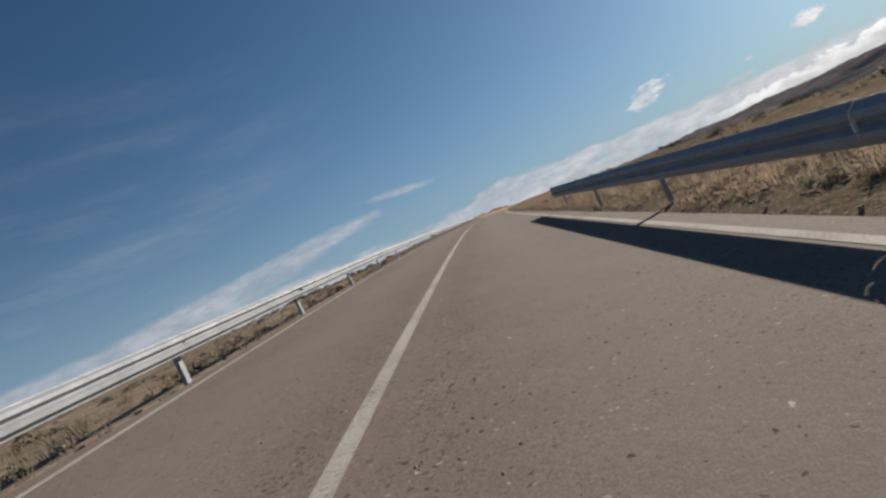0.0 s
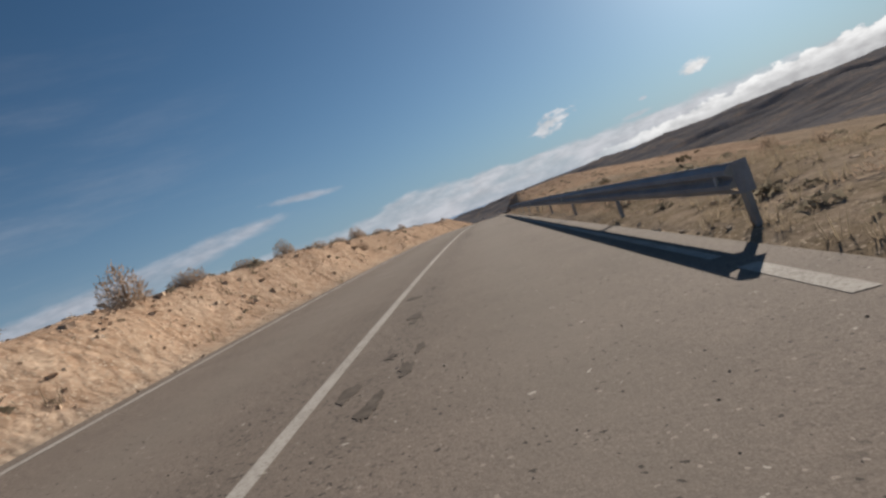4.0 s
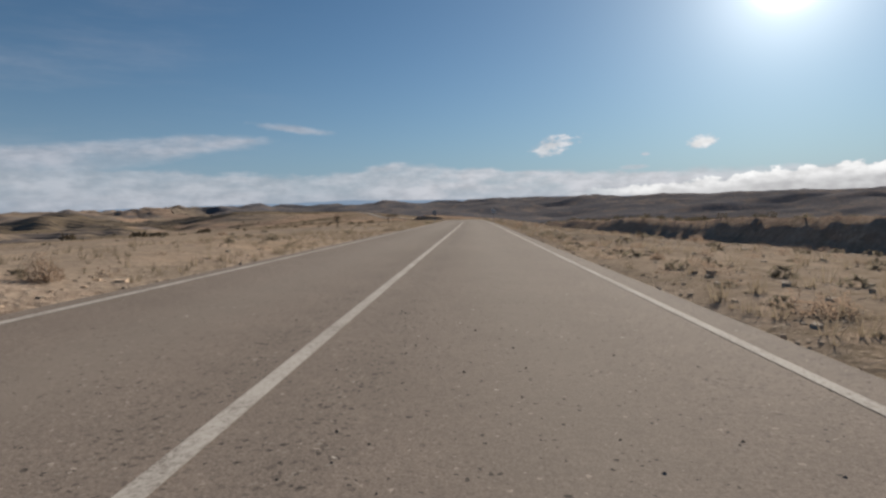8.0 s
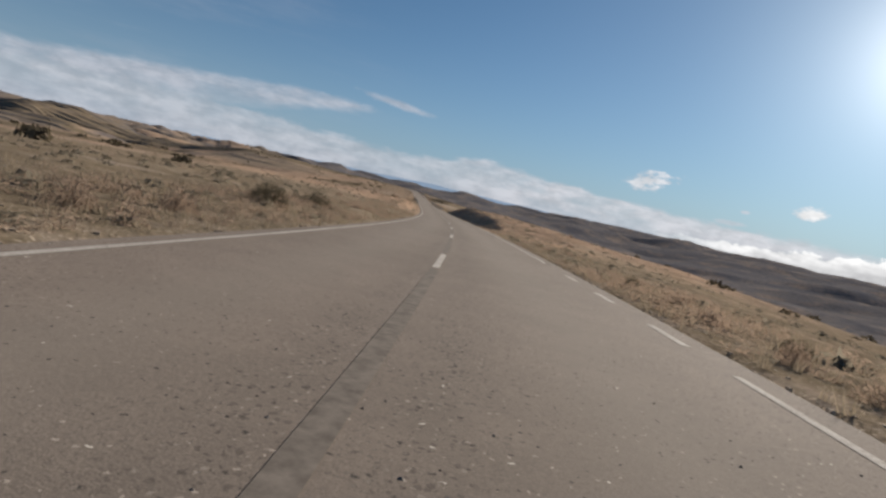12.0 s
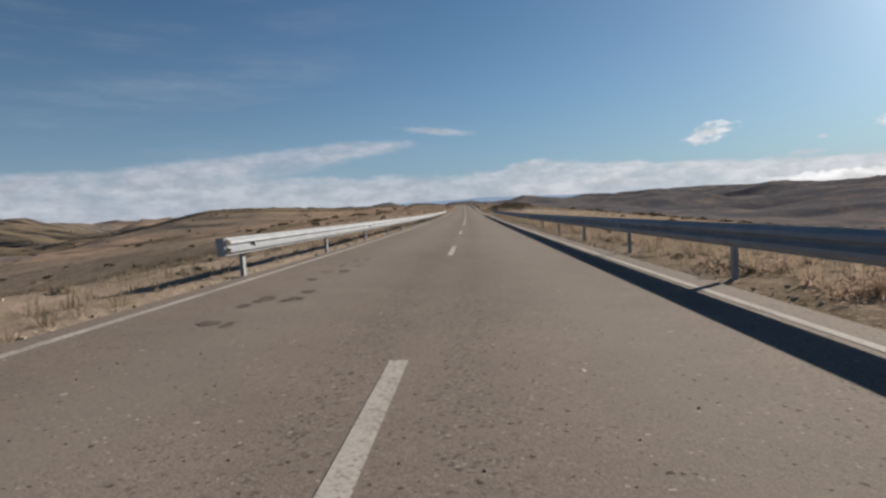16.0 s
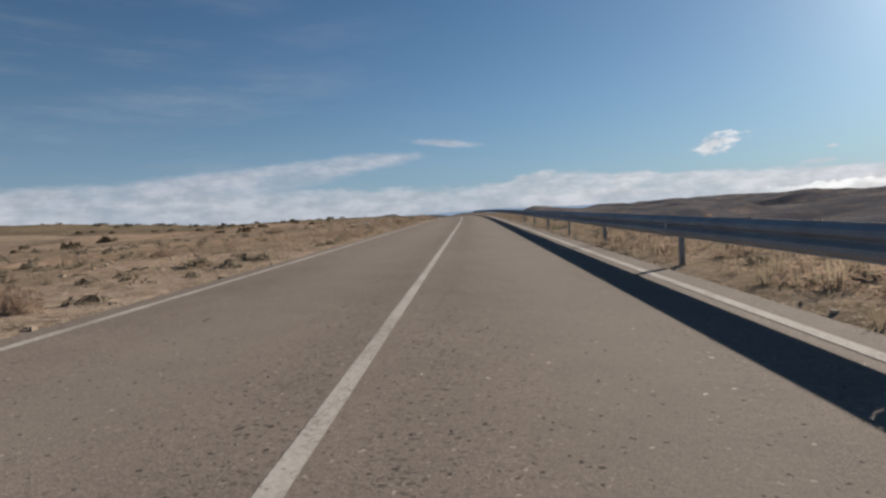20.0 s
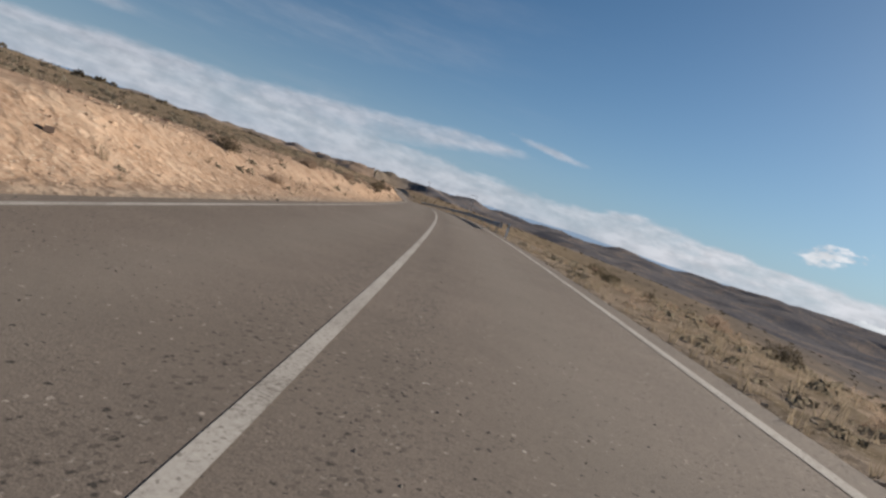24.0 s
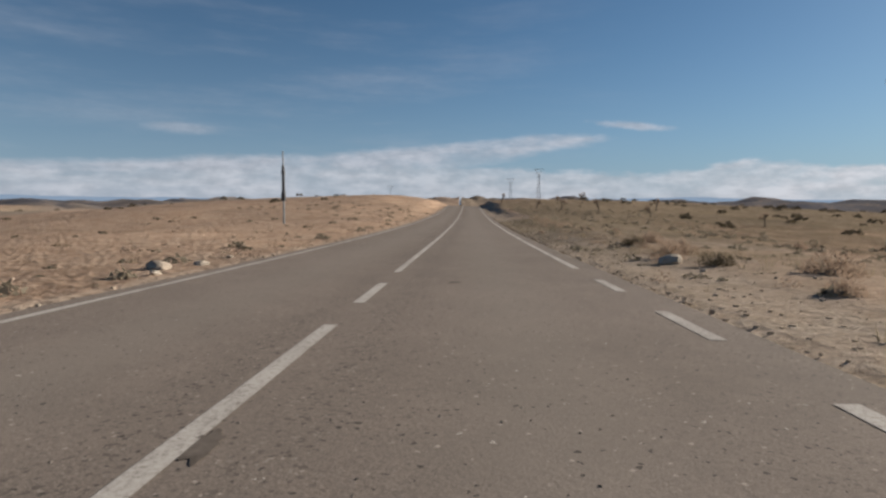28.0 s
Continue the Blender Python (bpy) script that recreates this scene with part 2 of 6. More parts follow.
def finish(nt, colour, rough=0.9, metal=0.0, height=None, strength=0.4, distance=0.02, spec=0.3):
    b = node(nt, "ShaderNodeBsdfPrincipled", Metallic=metal)
    b.inputs["Specular IOR Level"].default_value = spec
    if isinstance(colour, tuple):
        b.inputs["Base Color"].default_value = (*colour, 1)
    else:
        nt.links.new(colour, b.inputs["Base Color"])
    if isinstance(rough, (int, float)):
        b.inputs["Roughness"].default_value = rough
    else:
        nt.links.new(rough, b.inputs["Roughness"])
    if height is not None:
        bp = node(nt, "ShaderNodeBump", Strength=strength, Distance=distance)
        nt.links.new(height, bp.inputs["Height"])
        nt.links.new(bp.outputs[0], b.inputs["Normal"])
    o = nt.nodes.new("ShaderNodeOutputMaterial")
    nt.links.new(b.outputs[0], o.inputs[0])


def attribute(nt, name):
    n = nt.nodes.new("ShaderNodeAttribute")
    n.attribute_name = name
    return n.outputs["Fac"]


def specks(nt, scale, size, share):
    """Single spots of about that size, in a share of the cells."""
    v = node(nt, "ShaderNodeTexVoronoi", Scale=scale)
    where = nt.nodes.new("ShaderNodeTexCoord").outputs["Object"]
    wob = node(nt, "ShaderNodeTexNoise", Scale=scale * 1.6, Detail=2.0)
    nt.links.new(where, wob.inputs["Vector"])
    bent = node(nt, "ShaderNodeVectorMath", op="MULTIPLY_ADD")
    nt.links.new(wob.outputs["Color"], bent.inputs[0])
    bent.inputs[1].default_value = (1.1 / scale,) * 3
    nt.links.new(where, bent.inputs[2])
    nt.links.new(bent.outputs[0], v.inputs["Vector"])
    pick = nt.nodes.new("ShaderNodeSeparateColor")
    nt.links.new(v.outputs["Color"], pick.inputs[0])
    return maths(nt, "MULTIPLY", maths(nt, "LESS_THAN", maths(nt, "SUBTRACT", v.outputs["Distance"], maths(nt, "MULTIPLY", pick.outputs[1], size * .6)), size * .6), maths(nt, "LESS_THAN", pick.outputs[0], share))


def make_asphalt():
    m, nt = mat("asphalt")
    fine = noise_at(nt, 90, 3, 0.75)
    grain = noise_at(nt, 26, 4, 0.8)
    large = noise_at(nt, 0.16, 5, 0.6)
    patch = noise_at(nt, 1.5, 6, 0.7)
    across = attribute(nt, "across")
    seam = attribute(nt, "seam")
    c = ramp(nt, fine, [(0.3, (0.127, 0.102, 0.086)), (0.5, (0.191, 0.157, 0.133)), (0.72, (0.256, 0.213, 0.183))])
    c = mix(nt, 0.55, c, ramp(nt, grain, [(0.3, (0.36, 0.36, 0.36)), (0.7, (0.64, 0.635, 0.63))]), "OVERLAY")
    c = mix(nt, ramp(nt, large, [(0.38, (0, 0, 0)), (0.68, (0.6, 0.6, 0.6))]), c, (0.152, 0.126, 0.105))
    c = mix(nt, 0.55, c, ramp(nt, patch, [(0.3, (0.41, 0.41, 0.41)), (0.7, (0.59, 0.58, 0.57))]), "OVERLAY")
    # the wheel tracks are worn smoother and a little paler, the strips between them coarser
    c = mix(nt, maths(nt, "MULTIPLY", across, 0.42), c, (0.209, 0.180, 0.152))
    coarse = maths(nt, "MULTIPLY", maths(nt, "SUBTRACT", 1.0, across), ramp(nt, patch, [(0.4, (0.15, 0.15, 0.15)), (0.6, (1, 1, 1))]))
    c = mix(nt, maths(nt, "MULTIPLY", maths(nt, "MULTIPLY", coarse, specks(nt, 27, 0.36, 0.45)), 0.6), c, (0.077, 0.066, 0.057))
    c = mix(nt, maths(nt, "MULTIPLY", seam, maths(nt, "ADD", 0.12, maths(nt, "MULTIPLY", specks(nt, 25, 0.40, 0.5), 0.62))), c, (0.077, 0.065, 0.056))
    c = mix(nt, maths(nt, "MULTIPLY", seam, maths(nt, "MULTIPLY", specks(nt, 27, 0.30, 0.3), 0.6)), c, (0.307, 0.262, 0.223))
    # pale stones that show where the binder has worn off, and dark pits
    c = mix(nt, maths(nt, "MULTIPLY", specks(nt, 28, 0.26, 0.09), 0.65), c, (0.368, 0.313, 0.265))
    c = mix(nt, maths(nt, "MULTIPLY", specks(nt, 13, 0.14, 0.05), 0.85), c, (0.471, 0.429, 0.372))
    chips = specks(nt, 34, 0.33, 0.3)
    pits = specks(nt, 25, 0.25, 0.16)
    c = mix(nt, maths(nt, "MULTIPLY", pits, 0.8), c, (0.046, 0.042, 0.038))
    big_pits = specks(nt, 14, 0.13, 0.04)
    c = mix(nt, maths(nt, "MULTIPLY", big_pits, 0.8), c, (0.041, 0.037, 0.034))
    h = maths(nt, "ADD", maths(nt, "MULTIPLY", grain, 0.9), maths(nt, "MULTIPLY", fine, 0.5))
    h = maths(nt, "SUBTRACT", h, maths(nt, "MULTIPLY", maths(nt, "ADD", pits, big_pits), 0.8))
    h = maths(nt, "ADD", h, maths(nt, "MULTIPLY", maths(nt, "MULTIPLY", chips, maths(nt, "SUBTRACT", 1.0, maths(nt, "MULTIPLY", across, 0.75))), 0.9))
    finish(nt, c, 0.95, 0, h, 0.42, 0.007, 0.06)
    return m


def make_paint():
    m, nt = mat("road_paint")
    wear = noise_at(nt, 34, 6, 0.8)
    big = noise_at(nt, 1.3, 4, 0.6)
    w = maths(nt, "ADD", maths(nt, "MULTIPLY", wear, 0.75), maths(nt, "MULTIPLY", big, 0.35))
    c = ramp(nt, w, [(0.42, (0.19, 0.165, 0.142)), (0.50, (0.31, 0.28, 0.25)), (0.58, (0.39, 0.358, 0.322)), (0.75, (0.45, 0.415, 0.372))])
    c = mix(nt, maths(nt, "MULTIPLY", specks(nt, 40, 0.34, 0.22), 0.7), c, (0.17, 0.148, 0.128))
    finish(nt, c, 0.95, 0, wear, 0.2, 0.004, 0.06)
    return m


def bent_coord(nt, scale, amount):
    where = nt.nodes.new("ShaderNodeTexCoord").outputs["Object"]
    wob = node(nt, "ShaderNodeTexNoise", Scale=scale, Detail=3.0)
    nt.links.new(where, wob.inputs["Vector"])
    bent = node(nt, "ShaderNodeVectorMath", op="MULTIPLY_ADD")
    nt.links.new(wob.outputs["Color"], bent.inputs[0])
    bent.inputs[1].default_value = (amount,) * 3
    nt.links.new(where, bent.inputs[2])
    return bent.outputs[0]


def make_ground():
    m, nt = mat("dry_ground")
    soil, scrub, stony, wood, gravel = (attribute(nt, n) for n in ("soil", "scrub", "stony", "wood", "gravel"))
    big = noise_at(nt, 0.05, 5, 0.6)
    mid = noise_at(nt, 0.8, 6, 0.68)
    fine = noise_at(nt, 8, 6, 0.72)
    cells = noise_at(nt, 5, kind="voronoi")
    pebble = noise_at(nt, 15, kind="voronoi")
    grass = ramp(nt, mid, [(0.3, (0.205, 0.154, 0.112)), (0.5, (0.315, 0.240, 0.176)), (0.72, (0.420, 0.330, 0.252))])
    grass = mix(nt, ramp(nt, fine, [(0.35, (0.6, 0.6, 0.6)), (0.6, (0, 0, 0))]), grass, (0.190, 0.148, 0.108))
    red = ramp(nt, mid, [(0.28, (0.238, 0.150, 0.102)), (0.5, (0.345, 0.230, 0.158)), (0.75, (0.440, 0.328, 0.243))])
    red = mix(nt, ramp(nt, fine, [(0.4, (0, 0, 0)), (0.75, (0.6, 0.6, 0.6))]), red, (0.47, 0.365, 0.28))
    red = mix(nt, ramp(nt, fine, [(0.28, (0.7, 0.7, 0.7)), (0.45, (0, 0, 0))]), red, (0.215, 0.130, 0.085))
    lumps = node(nt, "ShaderNodeTexVoronoi", Scale=5.5, Randomness=1.0)
    nt.links.new(bent_coord(nt, 3.0, 0.22), lumps.inputs["Vector"])
    lump = nt.nodes.new("ShaderNodeSeparateColor")
    nt.links.new(lumps.outputs["Color"], lump.inputs[0])
    red = mix(nt, 0.75, red, ramp(nt, lump.outputs[0], [(0.0, (0.36, 0.34, 0.33)), (0.7, (0.5, 0.5, 0.5)), (0.93, (0.56, 0.56, 0.56)), (1.0, (0.72, 0.73, 0.74))]), "OVERLAY")
    beds = node(nt, "ShaderNodeMapping")
    nt.links.new(nt.nodes.new("ShaderNodeTexCoord").outputs["Object"], beds.inputs[0])
    beds.inputs["Scale"].default_value = (0.12, 0.12, 3.4)
    red = mix(nt, 0.3, red, ramp(nt, noise_at(nt, 1.0, 4, 0.6, beds.outputs[0]), [(0.34, (0.36, 0.33, 0.31)), (0.5, (0.5, 0.5, 0.5)), (0.66, (0.60, 0.61, 0.62))]), "OVERLAY")
    n_soil = maths(nt, "ADD", soil, maths(nt, "MULTIPLY", maths(nt, "SUBTRACT", mid, 0.5), 1.3), True)
    c = mix(nt, ramp(nt, n_soil, [(0.35, (0, 0, 0)), (0.65, (1, 1, 1))]), grass, red)
    pale = ramp(nt, fine, [(0.3, (0.215, 0.172, 0.135)), (0.7, (0.37, 0.31, 0.255))])
    c = mix(nt, maths(nt, "MULTIPLY", gravel, ramp(nt, mid, [(0.3, (0.55, 0.55, 0.55)), (0.6, (1, 1, 1))])), c, pale)
    # grey-green scrub in clumps
    clump = maths(nt, "ADD", maths(nt, "MULTIPLY", noise_at(nt, 0.42, 6, 0.75), 0.62), maths(nt, "MULTIPLY", noise_at(nt, 2.4, 4, 0.7), 0.38))
    s2 = maths(nt, "ADD", maths(nt, "MULTIPLY", scrub, 0.5), maths(nt, "SUBTRACT", clump, 0.62))
    c = mix(nt, ramp(nt, s2, [(0.10, (0, 0, 0)), (0.26, (0.85, 0.85, 0.85))]), c,
            ramp(nt, fine, [(0.3, (0.078, 0.062, 0.042)), (0.7, (0.195, 0.150, 0.098))]))
    stones = maths(nt, "MULTIPLY", maths(nt, "LESS_THAN", pebble, 0.27), stony)
    c = mix(nt, maths(nt, "MULTIPLY", stones, 0.75), c, ramp(nt, noise_at(nt, 3.3, 2, 0.5), [(0.3, (0.30, 0.225, 0.16)), (0.7, (0.54, 0.46, 0.37))]))
    c = mix(nt, 0.6, c, ramp(nt, noise_at(nt, 0.075, 7, 0.7), [(0.33, (0.31, 0.32, 0.34)), (0.5, (0.5, 0.5, 0.5)), (0.67, (0.66, 0.64, 0.61))]), "OVERLAY")
    # far woods take a blue-grey cast that paints distance haze into their colour
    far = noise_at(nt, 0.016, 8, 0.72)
    hazy_forest = ramp(nt, far, [(0.34, (0.088, 0.092, 0.112)), (0.50, (0.122, 0.116, 0.126)), (0.64, (0.215, 0.172, 0.150))])
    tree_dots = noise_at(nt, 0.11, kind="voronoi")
    hazy_forest = mix(nt, ramp(nt, tree_dots, [(0.2, (0.7, 0.7, 0.7)), (0.5, (0, 0, 0))]), hazy_forest, (0.072, 0.078, 0.086))
    c = mix(nt, wood, c, hazy_forest)
    c = mix(nt, maths(nt, "MULTIPLY", big, 0.35), c, mix(nt, 0.5, c, (0.27, 0.21, 0.145)))
    h = maths(nt, "ADD", fine, maths(nt, "MULTIPLY", mid, 1.6))
    h = maths(nt, "ADD", h, maths(nt, "MULTIPLY", cells, maths(nt, "MULTIPLY", soil, 0.7)))
    h = maths(nt, "ADD", h, maths(nt, "MULTIPLY", lumps.outputs["Distance"], maths(nt, "MULTIPLY", soil, -0.6)))
    finish(nt, c, 1.0, 0, h, 0.6, 0.075, 0.0)
    return m


def make_steel(name, base, rough, rust=0.15):
    m, nt = mat(name)
    blotch = noise_at(nt, 2.5, 5, 0.7)
    fine = noise_at(nt, 30, 3, 0.6)
    c = ramp(nt, maths(nt, "ADD", maths(nt, "MULTIPLY", blotch, 0.7), maths(nt, "MULTIPLY", fine, 0.3)),
             [(0.3, tuple(x * 0.72 for x in base)), (0.6, base), (0.8, tuple(min(1, x * 1.12) for x in base))])
    r = ramp(nt, blotch, [(0.3, (rough + 0.15,) * 3), (0.7, (rough - 0.05,) * 3)])
    finish(nt, c, r, 0.12, fine, 0.05, 0.002)
    return m


def make_plain(name, base, rough=0.7, scale=12.0, spread=0.25, metal=0.0, spec=0.3):
    m, nt = mat(name)
    n = noise_at(nt, scale, 4, 0.65)
    c = ramp(nt, n, [(0.3, tuple(x * (1 - spread) for x in base)), (0.7, tuple(min(1, x * (1 + spread)) for x in base))])
    finish(nt, c, rough, metal, n, 0.2, 0.004, spec)
    return m


def make_varied(name, low, high, rough=0.9, leafy=0.0):
    """Each piece takes its own tone between two."""
    m, nt = mat(name)
    info = nt.nodes.new("ShaderNodeObjectInfo")
    isl = nt.nodes.new("ShaderNodeNewGeometry").outputs["Random Per Island"]
    f = maths(nt, "ADD", maths(nt, "MULTIPLY", info.outputs["Random"], 0.5), maths(nt, "MULTIPLY", isl, 0.5))
    n = noise_at(nt, 14, 4, 0.7)
    c = mix(nt, f, low, high)
    c = mix(nt, ramp(nt, n, [(0.35, (0, 0, 0)), (0.75, (0.5, 0.5, 0.5))]), c, tuple(x * 0.6 for x in low))
    if not leafy:
        finish(nt, c, rough, 0, n, 0.5, 0.02, 0.03)
        return m
    face = node(nt, "ShaderNodeBsdfDiffuse", Roughness=0.5)
    thin = nt.nodes.new("ShaderNodeBsdfTranslucent")
    both = nt.nodes.new("ShaderNodeMixShader")
    both.inputs[0].default_value = leafy
    nt.links.new(c, face.inputs[0])
    nt.links.new(c, thin.inputs[0])
    nt.links.new(face.outputs[0], both.inputs[1])
    nt.links.new(thin.outputs[0], both.inputs[2])
    nt.links.new(both.outputs[0], nt.nodes.new("ShaderNodeOutputMaterial").inputs[0])
    return m


ASPHALT, PAINT, GROUND = make_asphalt(), make_paint(), make_ground()
STEEL = make_steel("galvanised_steel", (0.285, 0.302, 0.325), 0.68)
STEEL_DULL = make_steel("weathered_steel", (0.26, 0.272, 0.285), 0.6)
STAIN = make_plain("tar_stain", (0.108, 0.090, 0.076), 0.95, 9, 0.35, 0.0, 0.05)
CRACK = make_plain("crack_dark", (0.055, 0.047, 0.040), 0.98, 20, 0.3, 0.0, 0.02)
SCAR = make_plain("scarred_asphalt", (0.150, 0.128, 0.110), 0.95, 9, 0.3, 0.0, 0.05)
SIGN_RED = make_plain("sign_red", (0.46, 0.045, 0.055), 0.45, 6, 0.08)
SIGN_WHITE = make_plain("sign_white", (0.70, 0.70, 0.69), 0.45, 6, 0.05)
SIGN_BLACK = make_plain("sign_black", (0.03, 0.03, 0.035), 0.5, 6, 0.1)
SIGN_GREY = make_plain("sign_back_grey", (0.27, 0.28, 0.29), 0.5, 6, 0.1)
WOOD = make_plain("weathered_wood", (0.12, 0.095, 0.075), 0.9, 25, 0.35)
CONCRETE = make_plain("concrete", (0.42, 0.40, 0.37), 0.9, 9, 0.2)
BUSH = make_varied("scrub_twigs", (0.25, 0.18, 0.135), (0.42, 0.32, 0.24), leafy=0.5)
BUSH_DARK = make_varied("dark_scrub", (0.105, 0.085, 0.058), (0.190, 0.155, 0.105), leafy=0.25)
STRAW = make_varied("dry_grass", (0.245, 0.195, 0.138), (0.410, 0.335, 0.245), leafy=0.4)
CHIP = make_varied("road_chippings", (0.120, 0.104, 0.090), (0.320, 0.282, 0.248))
HEATH = make_varied("heath_twigs", (0.165, 0.142, 0.106), (0.310, 0.266, 0.202), leafy=0.45)
STONE = make_varied("limestone", (0.26, 0.20, 0.15), (0.50, 0.43, 0.35))
RUBBLE = make_varied("bank_rubble", (0.43, 0.29, 0.20), (0.64, 0.51, 0.39))
BARK = make_plain("bark", (0.10, 0.078, 0.06), 0.95, 18, 0.4)
GLASS_WHITE = make_plain("white_insulator", (0.65, 0.64, 0.62), 0.3, 8, 0.05)


# ---- the road's line ----
def spline(x, start, step, values):
    v = np.array(values, float)
    u = (np.asarray(x, float) - start) / step
    i = np.clip(np.floor(u).astype(int), 0, len(v) - 2)
    f = np.clip(u - i, 0, 1)
    g = lambda j: v[np.clip(j, 0, len(v) - 1)]
    return ((1 - f) ** 3 * g(i - 1) + (3 * f**3 - 6 * f**2 + 4) * g(i) + (-3 * f**3 + 3 * f**2 + 3 * f + 1) * g(i + 1) + f**3 * g(i + 2)) / 6


LINE_STEP = 1.0
LINE_S = np.arange(-800.0, 4700.0, LINE_STEP)
_hd = np.radians(spline(LINE_S, ROAD_FROM, TURN_STEP, HEADING))
_gr = spline(LINE_S, ROAD_FROM, RISE_STEP, GRADE)
_bk = np.radians(spline(LINE_S, ROAD_FROM, RISE_STEP, BANK))
_gr = np.where(LINE_S < ROAD_FROM, 0.0, np.where(LINE_S > 1210, -0.016, _gr))
_step = lambda a: np.concatenate([[0], np.cumsum((a[1:] + a[:-1]) / 2 * LINE_STEP)])
LINE_P = np.stack([_step(-np.sin(_hd)), _step(np.cos(_hd)), _step(_gr)], 1)
LINE_P -= np.array([np.interp(0, LINE_S, c) for c in LINE_P.T])
LINE_RIGHT = np.stack([np.cos(_hd), np.sin(_hd)], 1)
LINE_TILT = np.tan(_bk)
_k = np.exp(-0.5 * (np.arange(-300, 301) / 120.0) ** 2)
LINE_SMOOTH = np.convolve(np.pad(LINE_P[:, 2], 300, "edge"), _k / _k.sum(), "valid")
MEAN = radians(12)
MEAN_RIGHT = np.array([math.cos(MEAN), math.sin(MEAN)])


def on_line(table, s):
    return np.interp(s, LINE_S, table)


def plan(s, u):
    """x and y of a place u metres to the right of the road's middle at s metres along it."""
    s, u = np.broadcast_arrays(np.asarray(s, float), np.asarray(u, float))
    near = np.clip(u, -60, 60)
    rest = u - near
    x = on_line(LINE_P[:, 0], s) + on_line(LINE_RIGHT[:, 0], s) * near + MEAN_RIGHT[0] * rest
    y = on_line(LINE_P[:, 1], s) + on_line(LINE_RIGHT[:, 1], s) * near + MEAN_RIGHT[1] * rest
    return x, y


def road_z(s, u):
    return on_line(LINE_P[:, 2], s) + np.asarray(u, float) * on_line(LINE_TILT, s)


def heading(s):
    return math.degrees(float(np.interp(s, LINE_S, _hd)))


# ---- lie of the land ----
def lattice(ix, iy, seed):
    h = (ix.astype(np.int64) * 374761393 + iy.astype(np.int64) * 668265263 + seed * 974634777) & 0x7FFFFFFF
    h = ((h ^ (h >> 13)) * 1274126177) & 0x7FFFFFFF
    h = (h ^ (h >> 16)) & 0xFFFFFF
    return h / float(0xFFFFFF)


def value_noise(x, y, seed):
    ix, iy = np.floor(x), np.floor(y)
    fx, fy = x - ix, y - iy
    fx, fy = fx * fx * (3 - 2 * fx), fy * fy * (3 - 2 * fy)
    a, b = lattice(ix, iy, seed), lattice(ix + 1, iy, seed)
    c, d = lattice(ix, iy + 1, seed), lattice(ix + 1, iy + 1, seed)
    return (a + (b - a) * fx) * (1 - fy) + (c + (d - c) * fx) * fy - 0.5


def fbm(x, y, seed, octaves=4, gain=0.5):
    total, amp = 0, 1.0
    for k in range(octaves):
        total = total + amp * value_noise(x * 2**k + 17.3 * k, y * 2**k - 9.1 * k, seed + k)
        amp *= gain
    return total


ROAD_LEFT, ROAD_RIGHT = -3.05, 3.42
